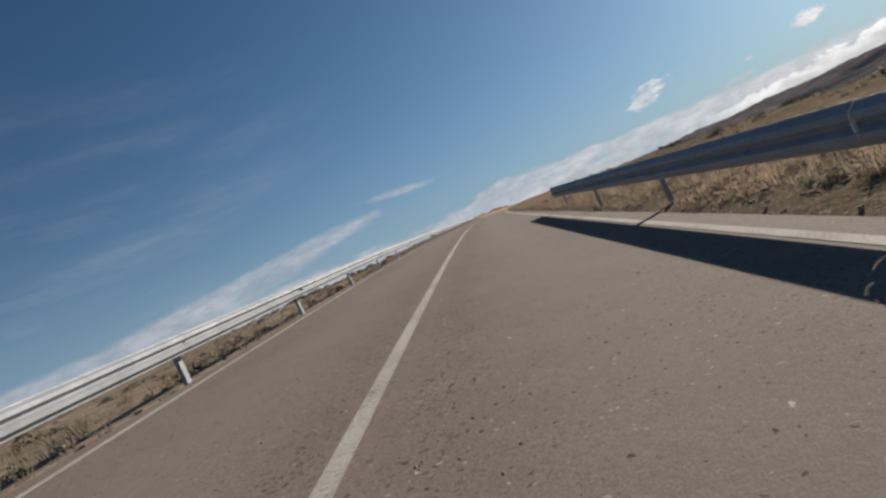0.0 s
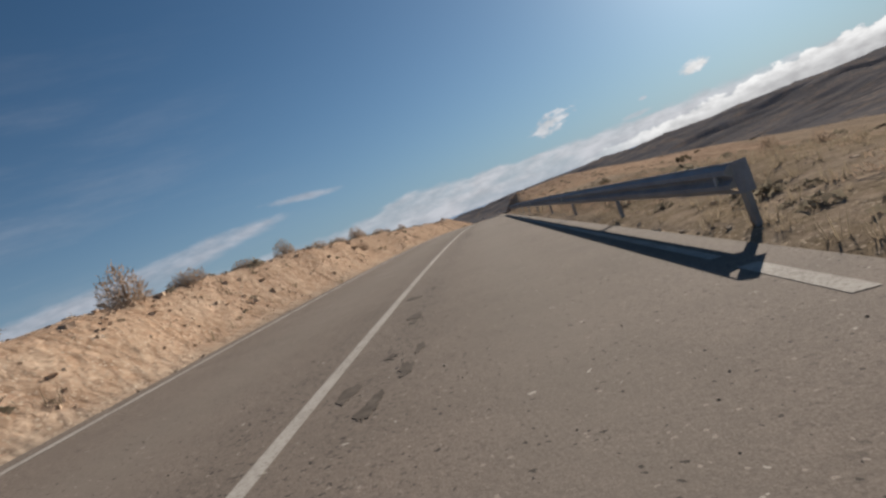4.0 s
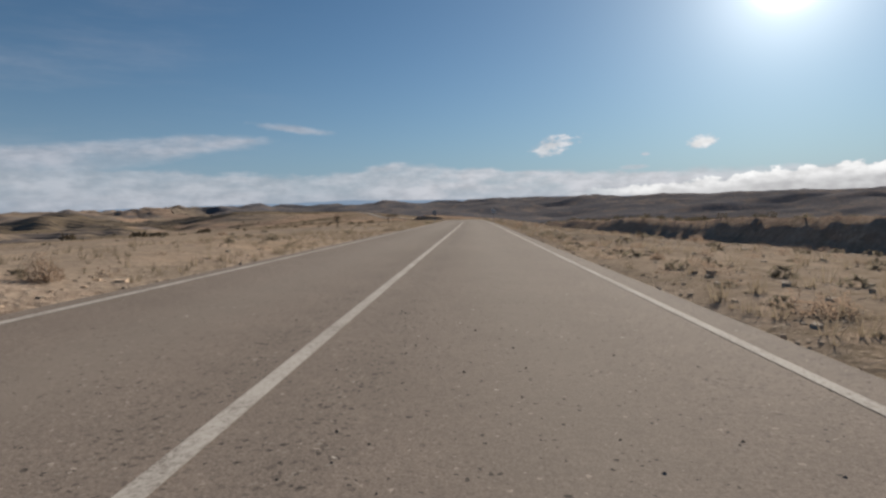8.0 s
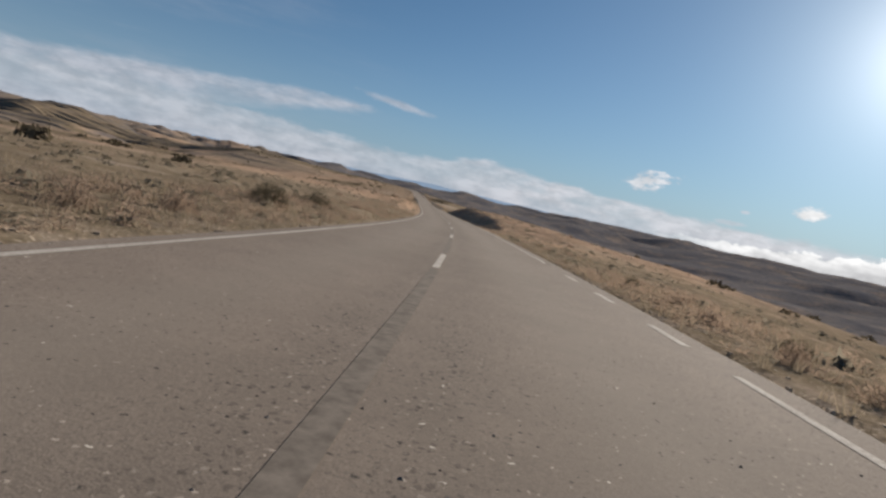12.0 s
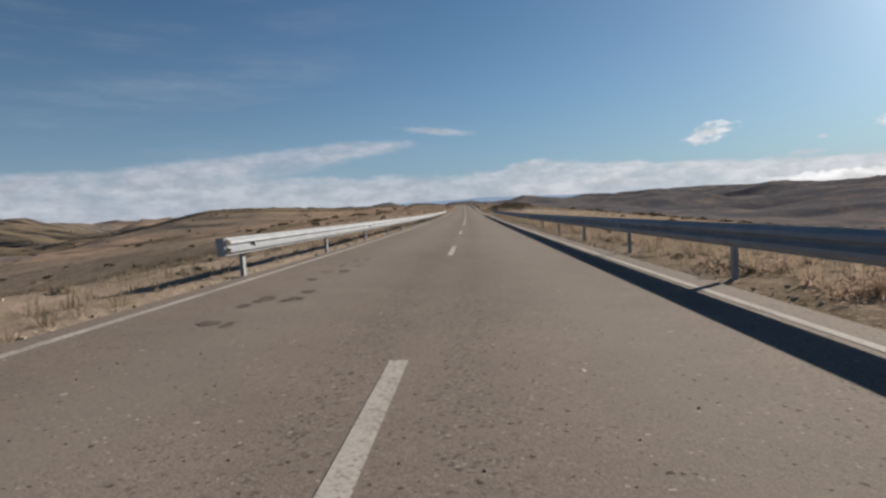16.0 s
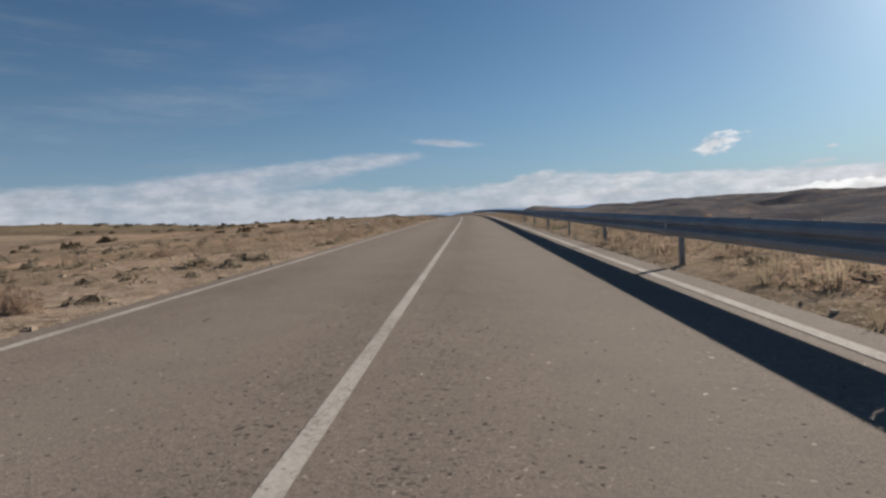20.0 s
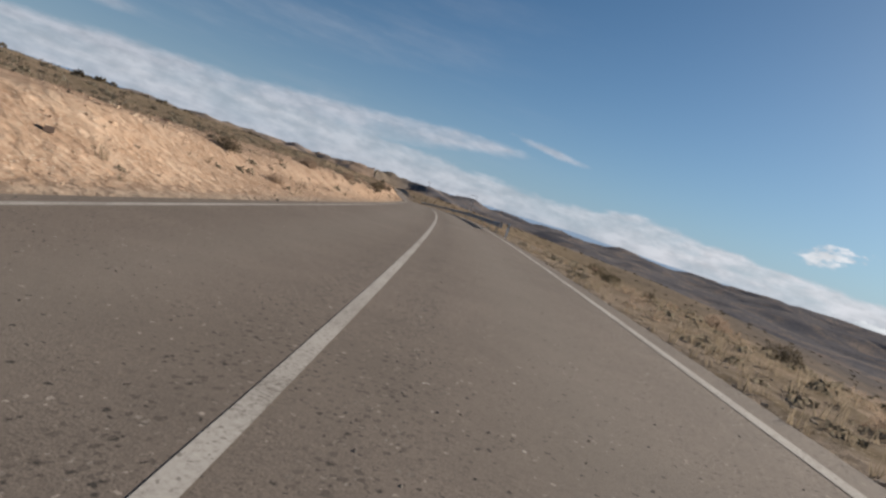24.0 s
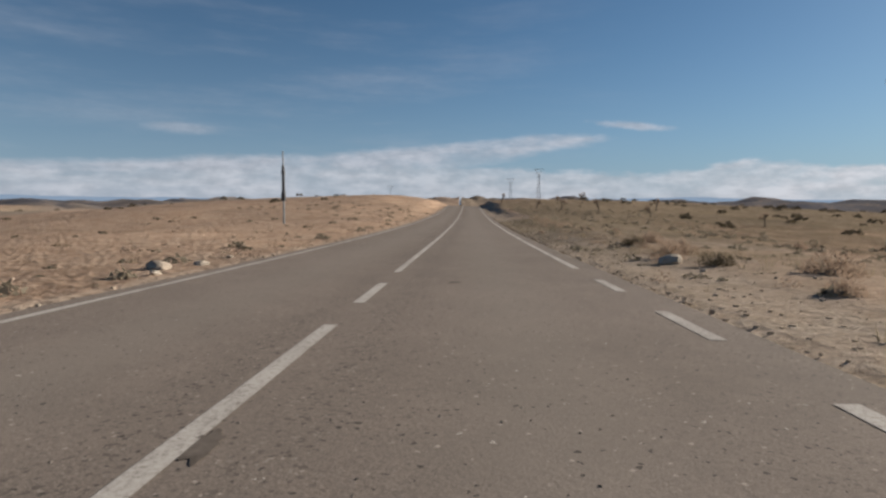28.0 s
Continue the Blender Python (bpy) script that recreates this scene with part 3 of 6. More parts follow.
# station; height of the bank by the road, its foot beyond the edge, its run; level 10, 30, 120, 500 m out; soil, scrub
LEFT_LAND = [
    (-60, 0, .6, 2, .1, .5, 1.5, 2, .35, .5), (85, 0, .6, 2, 0, .2, .6, -4, .4, .5),
    (100, .05, .4, 2, .2, .3, -.2, -12, .5, .6), (112, .35, .3, 2.2, .7, .9, .4, -12, .8, .5), (126, .75, .25, 1.6, 1.0, 1.3, .6, -12, .95, .35),
    (145, .85, .25, 1.5, 1.1, 1.4, .8, -12, 1, .3), (164, 1.25, .25, 1.4, 1.5, 1.7, .8, -16, 1, .3), (176, 1.5, .25, 1.4, 1.7, 1.8, .8, -16, 1, .3),
    (215, 1.7, .3, 1.8, 2.0, 2.2, .5, -20, 1, .3), (250, 2.2, .3, 2.8, 2.5, 2.4, .3, -24, 1, .2), (266, 3.0, .3, 4.0, 3.1, 2.4, -.5, -26, 1, .2),
    (276, 2.2, .3, 3.2, 2.3, 1.8, -1, -26, 1, .2), (285, 1.7, .3, 3, 1.8, 1.2, -1.5, -26, 1, .25), (296, 1.35, .3, 2.6, 1.4, .6, -3, -26, .9, .3), (310, .8, .3, 2.2, .8, .3, -4, -26, .75, .3),
    (322, .2, .5, 2, .2, .1, -5, -28, .45, .12), (360, 0, .6, 2, 0, -.4, -6, -15, .2, .1), (400, 0, .6, 2, -.1, -.7, -6, -15, .25, .12),
    (440, 0, .6, 2, -.1, -.7, -6, -14, .25, .35), (480, .1, .5, 2, .2, -.2, -4, -12, .2, .75), (525, .25, .4, 2, .4, .2, -3.5, -10, .35, .6),
    (548, .7, .4, 2.6, .9, .8, -1.5, -18, .9, .3), (576, 1.15, .4, 3.2, 1.3, 1.0, -1.5, -18, .95, .3), (590, .85, .4, 2.6, .9, .2, -6, -24, .9, .35), (600, .65, .4, 2.4, .6, -.6, -9, -26, .9, .35),
    (610, .35, .5, 2, .1, -1.8, -11, -28, .6, .4), (622, .05, .5, 2, -.5, -3.2, -15, -30, .4, .4), (636, 0, .6, 1.5, -1.1, -5.0, -19, -30, .35, .4), (690, 0, .6, 1.5, -.9, -4.2, -17, -30, .4, .4),
    (718, .12, .4, 1.5, .1, -1.2, -10, -28, .6, .4), (745, .3, .4, 2, .35, -.3, -8, -26, .75, .5), (800, .1, .5, 2, .1, -.4, -10, -26, .65, .6),
    (850, .1, .5, 2, .1, -.1, -8.5, -24, .65, .55), (885, .3, .5, 2, .4, .5, -3, -14, .7, .5), (915, .6, .5, 2, .9, 1.3, 1.2, -10, .95, .4),
    (948, .8, .5, 2, 1.1, 1.6, .5, -8, 1, .35), (970, .65, .5, 2, 1.1, 1.6, .8, -8, 1, .35), (990, .6, .5, 2, 1.1, 1.8, 1, -8, 1, .35), (1006, .75, .5, 2, 1.3, 1.9, 1, -8, 1, .3),
    (1022, 1.3, .5, 2.2, 1.7, 2.2, 2.5, -8, 1, .3), (1042, 1.4, .5, 2.2, 1.8, 2.1, 2, -8, 1, .3), (1056, .6, .7, 3.4, 1.9, 2.3, .5, -10, .6, .75),
    (1069, .4, .8, 3.4, 2.3, 2.6, .2, -10, .4, .95), (1077, .25, .8, 3, 2.5, 2.6, -.5, -12, .45, .8), (1081, .15, .7, 2.4, 1.7, 1.5, -2, -14, .5, .6), (1086, .05, .6, 2, 0, -.5, -6, -20, .85, .15),
    (1105, .02, .6, 2, -.15, -1.4, -8, -22, 1, .06), (1134, .05, .6, 3, 0, -1.0, -8, -22, 1, .06), (1150, .4, .6, 3, .9, .3, -7, -22, 1, .08), (1188, .9, .6, 3, 1.6, .9, -4, -14, 1, .12),
    (1210, 1.3, .6, 3, 2.1, 1.7, -3, -14, 1, .15), (1300, 1.8, .6, 3, 2.8, 2, -2, -18, .8, .3), (1500, 0, 1, 3, 0, -1, -6, -25, .5, .5)]
RIGHT_LAND = [
    (-60, 0, .6, 2, -.5, -2.9, -15, -46, .2, .6), (30, 0, .6, 2, -.4, -3.0, -15, -48, .2, .8), (75, 0, .6, 2, -.4, -3.3, -15, -50, .25, .7),
    (110, 0, .5, 2, -.9, -4.6, -19, -54, .25, .6), (150, 0, .5, 2, -1.5, -6.2, -23, -56, .3, .6), (205, .2, .5, 2, -.7, -5.0, -22, -56, .5, .5),
    (218, 1.0, .5, 1.3, .3, -4, -21, -56, .9, .3), (235, 2.1, .5, 2.1, 1.7, -2, -20, -56, 1, .25), (262, 2.2, .5, 2.1, 1.8, -1.6, -18, -58, 1, .2),
    (267.5, 2.2, .5, 2.0, 1.8, -1.4, -18, -58, 1, .2), (269.5, .05, .5, 1, .2, -1.9, -18, -58, .7, .3), (290, 0, .5, 2, -.3, -1.6, -17.5, -58, .38, .45),
    (330, 0, .5, 2, -.7, -2.2, -16, -60, .38, .45), (365, 0, .5, 2, -1.1, -2.6, -17, -64, .42, .45), (395, 0, .5, 2, -1.4, -3.2, -18, -68, .5, .4),
    (440, 0, .5, 2, -1.5, -4.6, -20, -70, .35, .5), (470, 0, .5, 2, -1.0, -4.0, -19, -66, .3, .65), (500, 0, .5, 2, -.5, -2.6, -17, -60, .3, .7),
    (522, .25, .5, 1.2, .2, -1.4, -15, -56, .7, .5), (540, 1.3, .45, 2.4, 1.3, -.6, -15, -52, 1, .35), (570, 1.8, .45, 3.2, 1.8, -.2, -14, -50, 1, .35), (590, 2.2, .45, 3.7, 2.2, -.2, -14, -50, 1, .35),
    (604, 1.5, .45, 2.8, 1.4, -.6, -14, -50, 1, .4), (610, .5, .5, 1.2, .4, -1, -14, -50, .6, .6), (614, .05, .5, 1, -.2, -2, -14, -50, .4, .6), (627, 0, .6, 1.2, -.8, -3.2, -14, -50, .3, .6),
    (700, 0, .6, 1.2, -.7, -3.4, -15, -50, .3, .5), (714, 0, .6, 2, -.2, -2.6, -15, -50, .35, .3), (736, .15, .6, 2, .1, -2.4, -15, -50, .4, .5),
    (748, .3, .8, 2.4, .45, -2.2, -15, -50, .3, .9), (766, .2, .8, 2.4, .3, -2.2, -15, -50, .3, .9), (778, 0, .6, 1.5, -.4, -2.8, -15, -50, .3, .6),
    (850, 0, .6, 1.5, -.6, -3.0, -15, -50, .3, .6), (900, 0, .6, 1.5, -.9, -3.8, -16, -50, .3, .6), (976, 0, .6, 1.5, -.9, -4.0, -16, -50, .35, .55),
    (1010, 0, .6, 1.5, -.8, -3.2, -14, -48, .55, .4), (1060, 0, .6, 1.5, -.8, -2.8, -12, -48, .75, .25), (1084, 0, .6, 2, -.6, -2.6, -11, -46, .6, .3),
    (1105, .05, .8, 2, -.6, -2.6, -10, -46, .55, .4), (1135, .15, .8, 2.5, -.2, -1.6, -9, -46, .3, .7), (1155, .35, .8, 2.5, .4, -.2, -7, -46, .3, .75), (1190, .8, .6, 2, 1.1, 1.0, -3, -44, .4, .7),
    (1222, 1.3, .6, 1.6, 1.8, 1.4, -3, -44, .8, .6), (1300, 1.8, .6, 1.6, 2.4, 1.5, -6, -44, .8, .6), (1500, 0, 1, 3, 0, -1, -9, -44, .3, .6)]


def land(s, u):
    """Height above the road's level, and how much soil, scrub, stones and wood lie on it."""
    s, u = np.broadcast_arrays(np.asarray(s, float), np.asarray(u, float))
    out = []
    for table, edge, sign in ((LEFT_LAND, -ROAD_LEFT, -1), (RIGHT_LAND, ROAD_RIGHT, 1)):
        t = np.array(table)
        col = [np.interp(s, t[:, 0], t[:, k]) for k in range(1, 10)]
        d = np.maximum(sign * u - edge, 0)
        high, foot, run = col[0], col[1], col[2]
        wob = fbm(s / 3.1, u / 9, 40 + sign, 3)
        q = np.clip((d - foot - wob * 0.25 * np.minimum(high, 1)) / np.maximum(run * (1 + 0.3 * wob), 0.3), 0, 1)
        q = q * q * (3 - 2 * q) * 0.55 + q * 0.45
        bank = high * q
        l10, l30, l120, l500 = col[3:7]
        start = foot + run
        lv = np.where(d < start, bank, 0)
        seg = ((start, high, 10.0 + 0 * start, l10), (10.0 + 0 * start, l10, 30.0 + 0 * start, l30), (30.0 + 0 * start, l30, 120.0 + 0 * start, l120),
               (120.0 + 0 * start, l120, 500.0 + 0 * start, l500))
        for a, za, b, zb in seg:
            f = np.clip((d - a) / (b - a), 0, 1)
            lv = np.where((d >= a) & (d < b), za + (zb - za) * f, lv)
        if sign > 0:
            far = np.interp(d, [500, 900, 1500, 2300, 3200, 5000], [0, 0, 38, 62, 68, 70]) - (l500 + 46) * np.clip((d - 500) / 1500, 0, 1)
        else:
            far = np.interp(d, [500, 900, 1500, 2500, 4000, 5000], [0, -4, 0, 14, 38, 46])
        lv = np.where(d >= 500, l500 + far, lv)
        out.append((lv, d, q, high, *col[7:9]))
    L, R = out
    left = u < 0
    pick = lambda k: np.where(left, L[k], R[k])
    z, d, q, high, soil, scrub = (pick(k) for k in range(6))
    # rough ground: crumbling banks, hummocks, then gullies and hills further out
    face = np.exp(-((q - 0.55) / 0.35) ** 2) * np.clip(high, 0, 1.2)
    z = z + face * (fbm(s / 1.9, u / 1.2, 3, 4, .6) * 0.3 + fbm(s / 2.6, u / 3, 5, 2) * 0.2)
    out_d = np.clip(d / 6, 0, 1)
    z = z + out_d * fbm(s / 6, u / 6, 9, 4) * 0.28 + np.clip(d / 2.0, 0, 1) * fbm(s / 1.1, u / 1.1, 21, 2) * 0.08
    x, y = plan(s, u)
    hills = fbm(x / 150, y / 150, 60, 5, 0.55)
    ridge = 1 - 2 * np.abs(fbm(x / 420, y / 420, 80, 5, 0.5))
    rolling = hills * np.where(left, 27, 18)
    level = np.floor(rolling / 2.6)
    part_way = np.clip((rolling / 2.6 - level - 0.7) / 0.3, 0, 1)
    rolling = np.where(left, 0.35 * rolling + 0.65 * 2.6 * (level + part_way), rolling)
    z = z + np.where(left, np.clip((d - 50) / 200, 0, 1), np.clip((d - 160) / 400, 0, 1)) * rolling
    z = z + np.clip((d - 700) / 900, 0, 1) * np.where(left, 12, 44) * (ridge - 0.75)
    scarp = np.where(left, np.clip((d - 60) / 80, 0, 1) * np.sin(math.pi * part_way) ** 0.5, 0)
    # share of the haze-tinted woodland colour; it grows with distance
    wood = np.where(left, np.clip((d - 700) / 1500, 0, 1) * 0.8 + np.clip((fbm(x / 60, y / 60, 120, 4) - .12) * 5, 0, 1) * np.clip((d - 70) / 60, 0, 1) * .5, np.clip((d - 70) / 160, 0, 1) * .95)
    # terrace scarps are darkened with the same colour
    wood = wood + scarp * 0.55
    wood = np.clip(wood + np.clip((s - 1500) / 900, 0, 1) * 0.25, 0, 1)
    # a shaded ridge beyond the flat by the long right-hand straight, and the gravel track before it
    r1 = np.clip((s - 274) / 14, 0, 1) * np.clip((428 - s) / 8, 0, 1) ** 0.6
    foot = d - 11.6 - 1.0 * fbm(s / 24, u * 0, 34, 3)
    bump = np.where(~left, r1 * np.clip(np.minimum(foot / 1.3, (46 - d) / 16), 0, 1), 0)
    z = z + bump * (np.interp(s, [274, 300, 340, 380, 428], [2.1, 1.9, 1.5, 1.4, 1.1]) + 0.5 * fbm(s / 16, u / 16, 33, 3))
    ridge_face = np.where(~left, r1 * (foot > -0.3) * (foot < 2.2), 0)
    mound = np.where(~left, np.exp(-((s - 748) / 13) ** 2 - ((u - 10) / 4.2) ** 2), 0)
    z = z + mound * (0.85 + 0.6 * fbm(s / 3, u / 3, 35, 3))
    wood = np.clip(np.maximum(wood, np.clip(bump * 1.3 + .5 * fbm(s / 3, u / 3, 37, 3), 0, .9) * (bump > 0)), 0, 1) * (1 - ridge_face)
    patchy = np.clip(0.58 + 1.7 * fbm(x / 60, y / 60, 131, 3), 0, 1)
    soil = np.clip(np.where(d < 30, soil, np.where(left, soil * 0.3 + 0.7 * patchy, soil * 0.4)) + bump * 0.6 + ridge_face, 0, 1)
    soil = np.where((d > 12) & left & (s > 310) & (s < 430), 0.05, soil)
    soil = np.where((q < 0.97) & (high > 0.3), np.maximum(soil, 0.85), soil * np.where(d > 9, 0.75, 1))
    soil = np.where(left & (s > 1082) & (d < 90), 1.25, soil)
    soil = np.where(~left & (s > 1085) & (s < 1150) & (d > 10 + 3 * fbm(s / 8, u / 8, 45, 3)) & (d < 36), 1.25, soil)
    scrub = np.where((q < 0.97) & (high > 0.3), scrub * 0.2, scrub)
    scrub = np.clip(scrub + mound * 0.8, 0, 1)
    scrub = np.where(left & (d > 26) & (s < 1084), np.clip(.26 + 1.7 * fbm(x / 24, y / 24, 171, 4), 0, 1), scrub)
    upper = left & (s > 895) & (s < 1080) & (d > 4.2)
    soil = np.where(upper, soil * 0.6, soil)
    scrub = np.where(upper, np.maximum(scrub, .75), scrub)
    stony = np.clip(0.25 + soil * 0.6 + np.where(d < 1.3, 0.5, 0), 0, 1)
    # beyond the last stretch the land falls away to the horizon
    ahead = np.clip((s - 1350) / 2000, 0, 1)
    z = z * (1 - ahead) + ahead * (12 + 30 * hills + 34 * (ridge - 0.7))
    gravel = np.where(~left & (s > 85) & (s < 165), np.clip((d - 8) / 3, 0, 1) * np.clip((24 - d) / 6, 0, 1), 0)
    gravel = np.maximum(gravel, np.where(~left & (s > 268) & (s < 430), np.clip((d - .4) / 1.5, 0, 1) * np.clip((11.2 - d) / 1.5, 0, 1) * .75, 0))
    gravel = np.maximum(gravel, np.where(~left & (s > 710) & (s < 737), np.clip((d - .3) / .6, 0, 1) * np.clip((16 - d) / 6, 0, 1), 0))
    gravel = np.maximum(gravel, np.where(~left & (s > 1083), np.clip((2.8 - d) / 1.2, 0, 1), 0))
    gravel = np.maximum(gravel, np.clip((.55 - d) / .4, 0, 1) * .8)
    gravel = np.maximum(gravel, np.clip((16 - d) / 6, 0, 1) * np.clip(.45 + 1.2 * fbm(x / 9, y / 9, 161, 3), 0, .65) * (high < .5) * ~(left & (s > 1082)))
    return z, soil, scrub, stony, wood, gravel


def ground_z(s, u):
    s, u = np.broadcast_arrays(np.asarray(s, float), np.asarray(u, float))
    z = land(s, u)[0]
    edge = np.clip(u, ROAD_LEFT, ROAD_RIGHT)
    base = on_line(LINE_P[:, 2], s) + edge * on_line(LINE_TILT, s)
    base = base * (1 - np.clip((s - 1350) / 2000, 0, 1))
    w = np.clip((np.abs(u) - 60) / 400, 0, 1) * np.clip((2600 - s) / 1200, 0, 1)
    base = base * (1 - w) + on_line(LINE_SMOOTH, s) * w
    inside = (u > ROAD_LEFT - 0.02) & (u < ROAD_RIGHT + 0.02)
    return base + np.where(inside, -0.07, z - 0.015)


def spot(s, u, lift=0.0):
    x, y = plan(s, u)
    return Vector((float(x), float(y), float(ground_z(s, u)) + lift))


# ---- building helpers ----
def mesh_of(name, verts, faces, material, smooth=False):
    me = bpy.data.meshes.new(name)
    me.from_pydata(verts, [], faces)
    me.materials.append(material)
    if smooth:
        me.polygons.foreach_set("use_smooth", [True] * len(me.polygons))
    me.update()
    return me


def part(name, bm, material, parent, label=""):
    """One mesh object under a thing or under a part; bm may be a bmesh or a ready mesh."""
    if isinstance(bm, bpy.types.Mesh):
        me = bm
    else:
        me = bpy.data.meshes.new(name)
        bm.to_mesh(me)
        bm.free()
        me.materials.append(material)
    ob = new(name, me)
    ob.parent = parent
    return tagged(ob, label)


def sheet(name, ss, us, zfun, material, extra=None, smooth=True):
    S, U = np.meshgrid(ss, us, indexing="ij")
    X, Y = plan(S, U)
    Z = zfun(S, U)
    n, k = S.shape
    co = np.stack([X, Y, Z], -1).reshape(-1, 3)
    a = (np.arange(n - 1)[:, None] * k + np.arange(k - 1)[None, :]).ravel()
    quads = np.stack([a, a + 1, a + k + 1, a + k], 1)
    me = bpy.data.meshes.new(name)
    me.vertices.add(len(co))
    me.vertices.foreach_set("co", co.ravel())
    me.loops.add(quads.size)
    me.loops.foreach_set("vertex_index", quads.ravel())
    me.polygons.add(len(quads))
    me.polygons.foreach_set("loop_start", np.arange(0, quads.size, 4))
    me.polygons.foreach_set("loop_total", np.full(len(quads), 4))
    me.update(calc_edges=True)
    if smooth:
        me.polygons.foreach_set("use_smooth", [True] * len(quads))
    else:
        me.shade_flat()
    for key, values in (extra(S, U) if extra else {}).items():
        at = me.attributes.new(key, "FLOAT", "POINT")
        at.data.foreach_set("value", np.asarray(values, float).ravel())
    me.materials.append(material)
    return new(name, me)


# ---- ground and road ----
near_s = np.arange(-40, 1200.1, 0.9)
rows_s = np.concatenate([np.arange(-780, -40, 20.0), near_s, np.geomspace(1202, 4600, 130)])
side = np.array([.25, .5, .75, 1.0, 1.25, 1.5, 1.8, 2.1, 2.5, 2.9, 3.4, 3.9, 4.5, 5.2, 6, 7, 8, 9.5, 10.5, 11.3, 12, 12.7, 13.4, 14.2, 15, 17, 19.5, 22, 25, 28, 32, 36, 41, 47, 54, 62])
side = np.concatenate([side, np.geomspace(67, 4700, 62)])
side_left = np.concatenate([side[side < 63], np.geomspace(66, 4700, 96)])
cols_u = np.concatenate([(ROAD_LEFT - side_left)[::-1], [ROAD_LEFT, ROAD_LEFT + 0.05, 0, ROAD_RIGHT - 0.05, ROAD_RIGHT], ROAD_RIGHT + side])
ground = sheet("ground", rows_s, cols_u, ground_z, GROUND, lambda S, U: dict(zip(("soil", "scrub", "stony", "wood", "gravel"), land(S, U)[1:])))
tagged(ground, "dry stony upland with orange soil, scrub and distant hills", "ground", kind="structure")

# the last blue ridges, beyond everything the road comes near
def far_ridges():
    m, nt = mat("far_haze_glow")
    # haze put in as one flat blue-grey glow, with no light falling on it
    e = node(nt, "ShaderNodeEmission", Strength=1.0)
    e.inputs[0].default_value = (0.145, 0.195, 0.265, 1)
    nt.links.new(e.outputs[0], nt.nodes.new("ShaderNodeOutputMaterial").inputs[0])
    az = np.radians(np.arange(-100, 140, .2))
    deg = np.degrees(az)
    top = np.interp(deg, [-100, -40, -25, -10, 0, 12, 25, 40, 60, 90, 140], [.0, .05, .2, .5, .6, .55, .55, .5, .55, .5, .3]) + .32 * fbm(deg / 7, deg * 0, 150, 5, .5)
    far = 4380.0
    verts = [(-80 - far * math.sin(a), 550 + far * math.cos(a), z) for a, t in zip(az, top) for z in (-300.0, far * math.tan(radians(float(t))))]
    faces = [(2 * i, 2 * i + 1, 2 * i + 3, 2 * i + 2) for i in range(len(az) - 1)]
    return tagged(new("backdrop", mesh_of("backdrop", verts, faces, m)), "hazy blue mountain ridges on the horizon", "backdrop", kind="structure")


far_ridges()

road_u = np.concatenate([[ROAD_LEFT - .06, ROAD_LEFT], np.arange(-2.9, 3.31, .155), [ROAD_RIGHT, ROAD_RIGHT + .06]])


def road_top(S, U):
    z = road_z(S, U)
    return np.where((U < ROAD_LEFT - .01) | (U > ROAD_RIGHT + .01), z - 0.12, z)


def ragged(S, U):
    return dict(across=np.exp(-((np.abs(U - 0.1) - 1.45) / 0.55) ** 2), seam=np.exp(-((np.abs(U - .1) - .35) / .22) ** 2))


road = sheet("road", np.arange(-60, 1500, 2.4), road_u, road_top, ASPHALT, ragged, smooth=False)
tagged(road, "worn grey-brown two-lane asphalt road", "road", kind="structure")


def stripe(u, a, b, width=0.12):
    """One painted stripe along the road, a thin film with uneven edges."""
    ss = np.linspace(a, b, max(2, int((b - a) / 0.4) + 1))
    S, K = np.meshgrid(ss, np.array([-1.0, 1.0]), indexing="ij")
    wob = 0.05 * value_noise(S * 2.7, K * 3.0, 7) + 0.10 * value_noise(S * 0.35, K * 3.0, 9)
    U = u + width / 2 * K * (1 + wob)
    X, Y = plan(S, U)
    Z = road_z(S, U) + .004
    n = len(ss)
    verts = np.stack([X, Y, Z], -1).reshape(-1, 3).tolist()
    faces = [(2 * i, 2 * i + 1, 2 * i + 3, 2 * i + 2) for i in range(n - 1)]
    return new("lane_line", mesh_of("lane_line", verts, faces, PAINT))


MARKS = []


def solid(u, a, b, width=0.12, label="worn white painted line on the asphalt"):
    ob = tagged(stripe(u, a, b, width), label, "road marking", "road markings", "structure")
    MARKS.append(ob)


def dashes(u, a, b, mark, gap, width=0.12):
    s = a
    while s < b:
        solid(u, s, min(s + mark, b), width, "worn white dash painted on the asphalt")
        s += mark + gap


LEFT_LINE, RIGHT_LINE = -2.757, 3.033
solid(LEFT_LINE, -60, 1079.8, 0.10)
dashes(LEFT_LINE, 1081.1, 1090.4, 1.15, 1.35, 0.10)
solid(LEFT_LINE, 1091.5, 1500, 0.10)
solid(0, -60, 107)
dashes(0, 107.8, 119, 2.0, 1.1)
solid(-.004, 119.5, 384.5, 0.11)
dashes(0, 388.0, 464, 3.1, 1.61)
for s in (468, 480.4, 493.1, 505.9, 518.6, 531.4, 544.1, 556.9, 569.6, 582.4, 595.1, 606.9, 617.5, 628.5, 640.3, 651.3):
    solid(0, s, s + 3.3, 0.12, "worn white dash painted on the asphalt")
def erased(a, b, u=0.0):
    ob = stripe(u, a, b, .15)
    ob.name, ob.data.materials[0] = "scar_line", SCAR
    tagged(ob, "dark strip where an old line was ground off the asphalt", "road scar", "road scars", "structure")


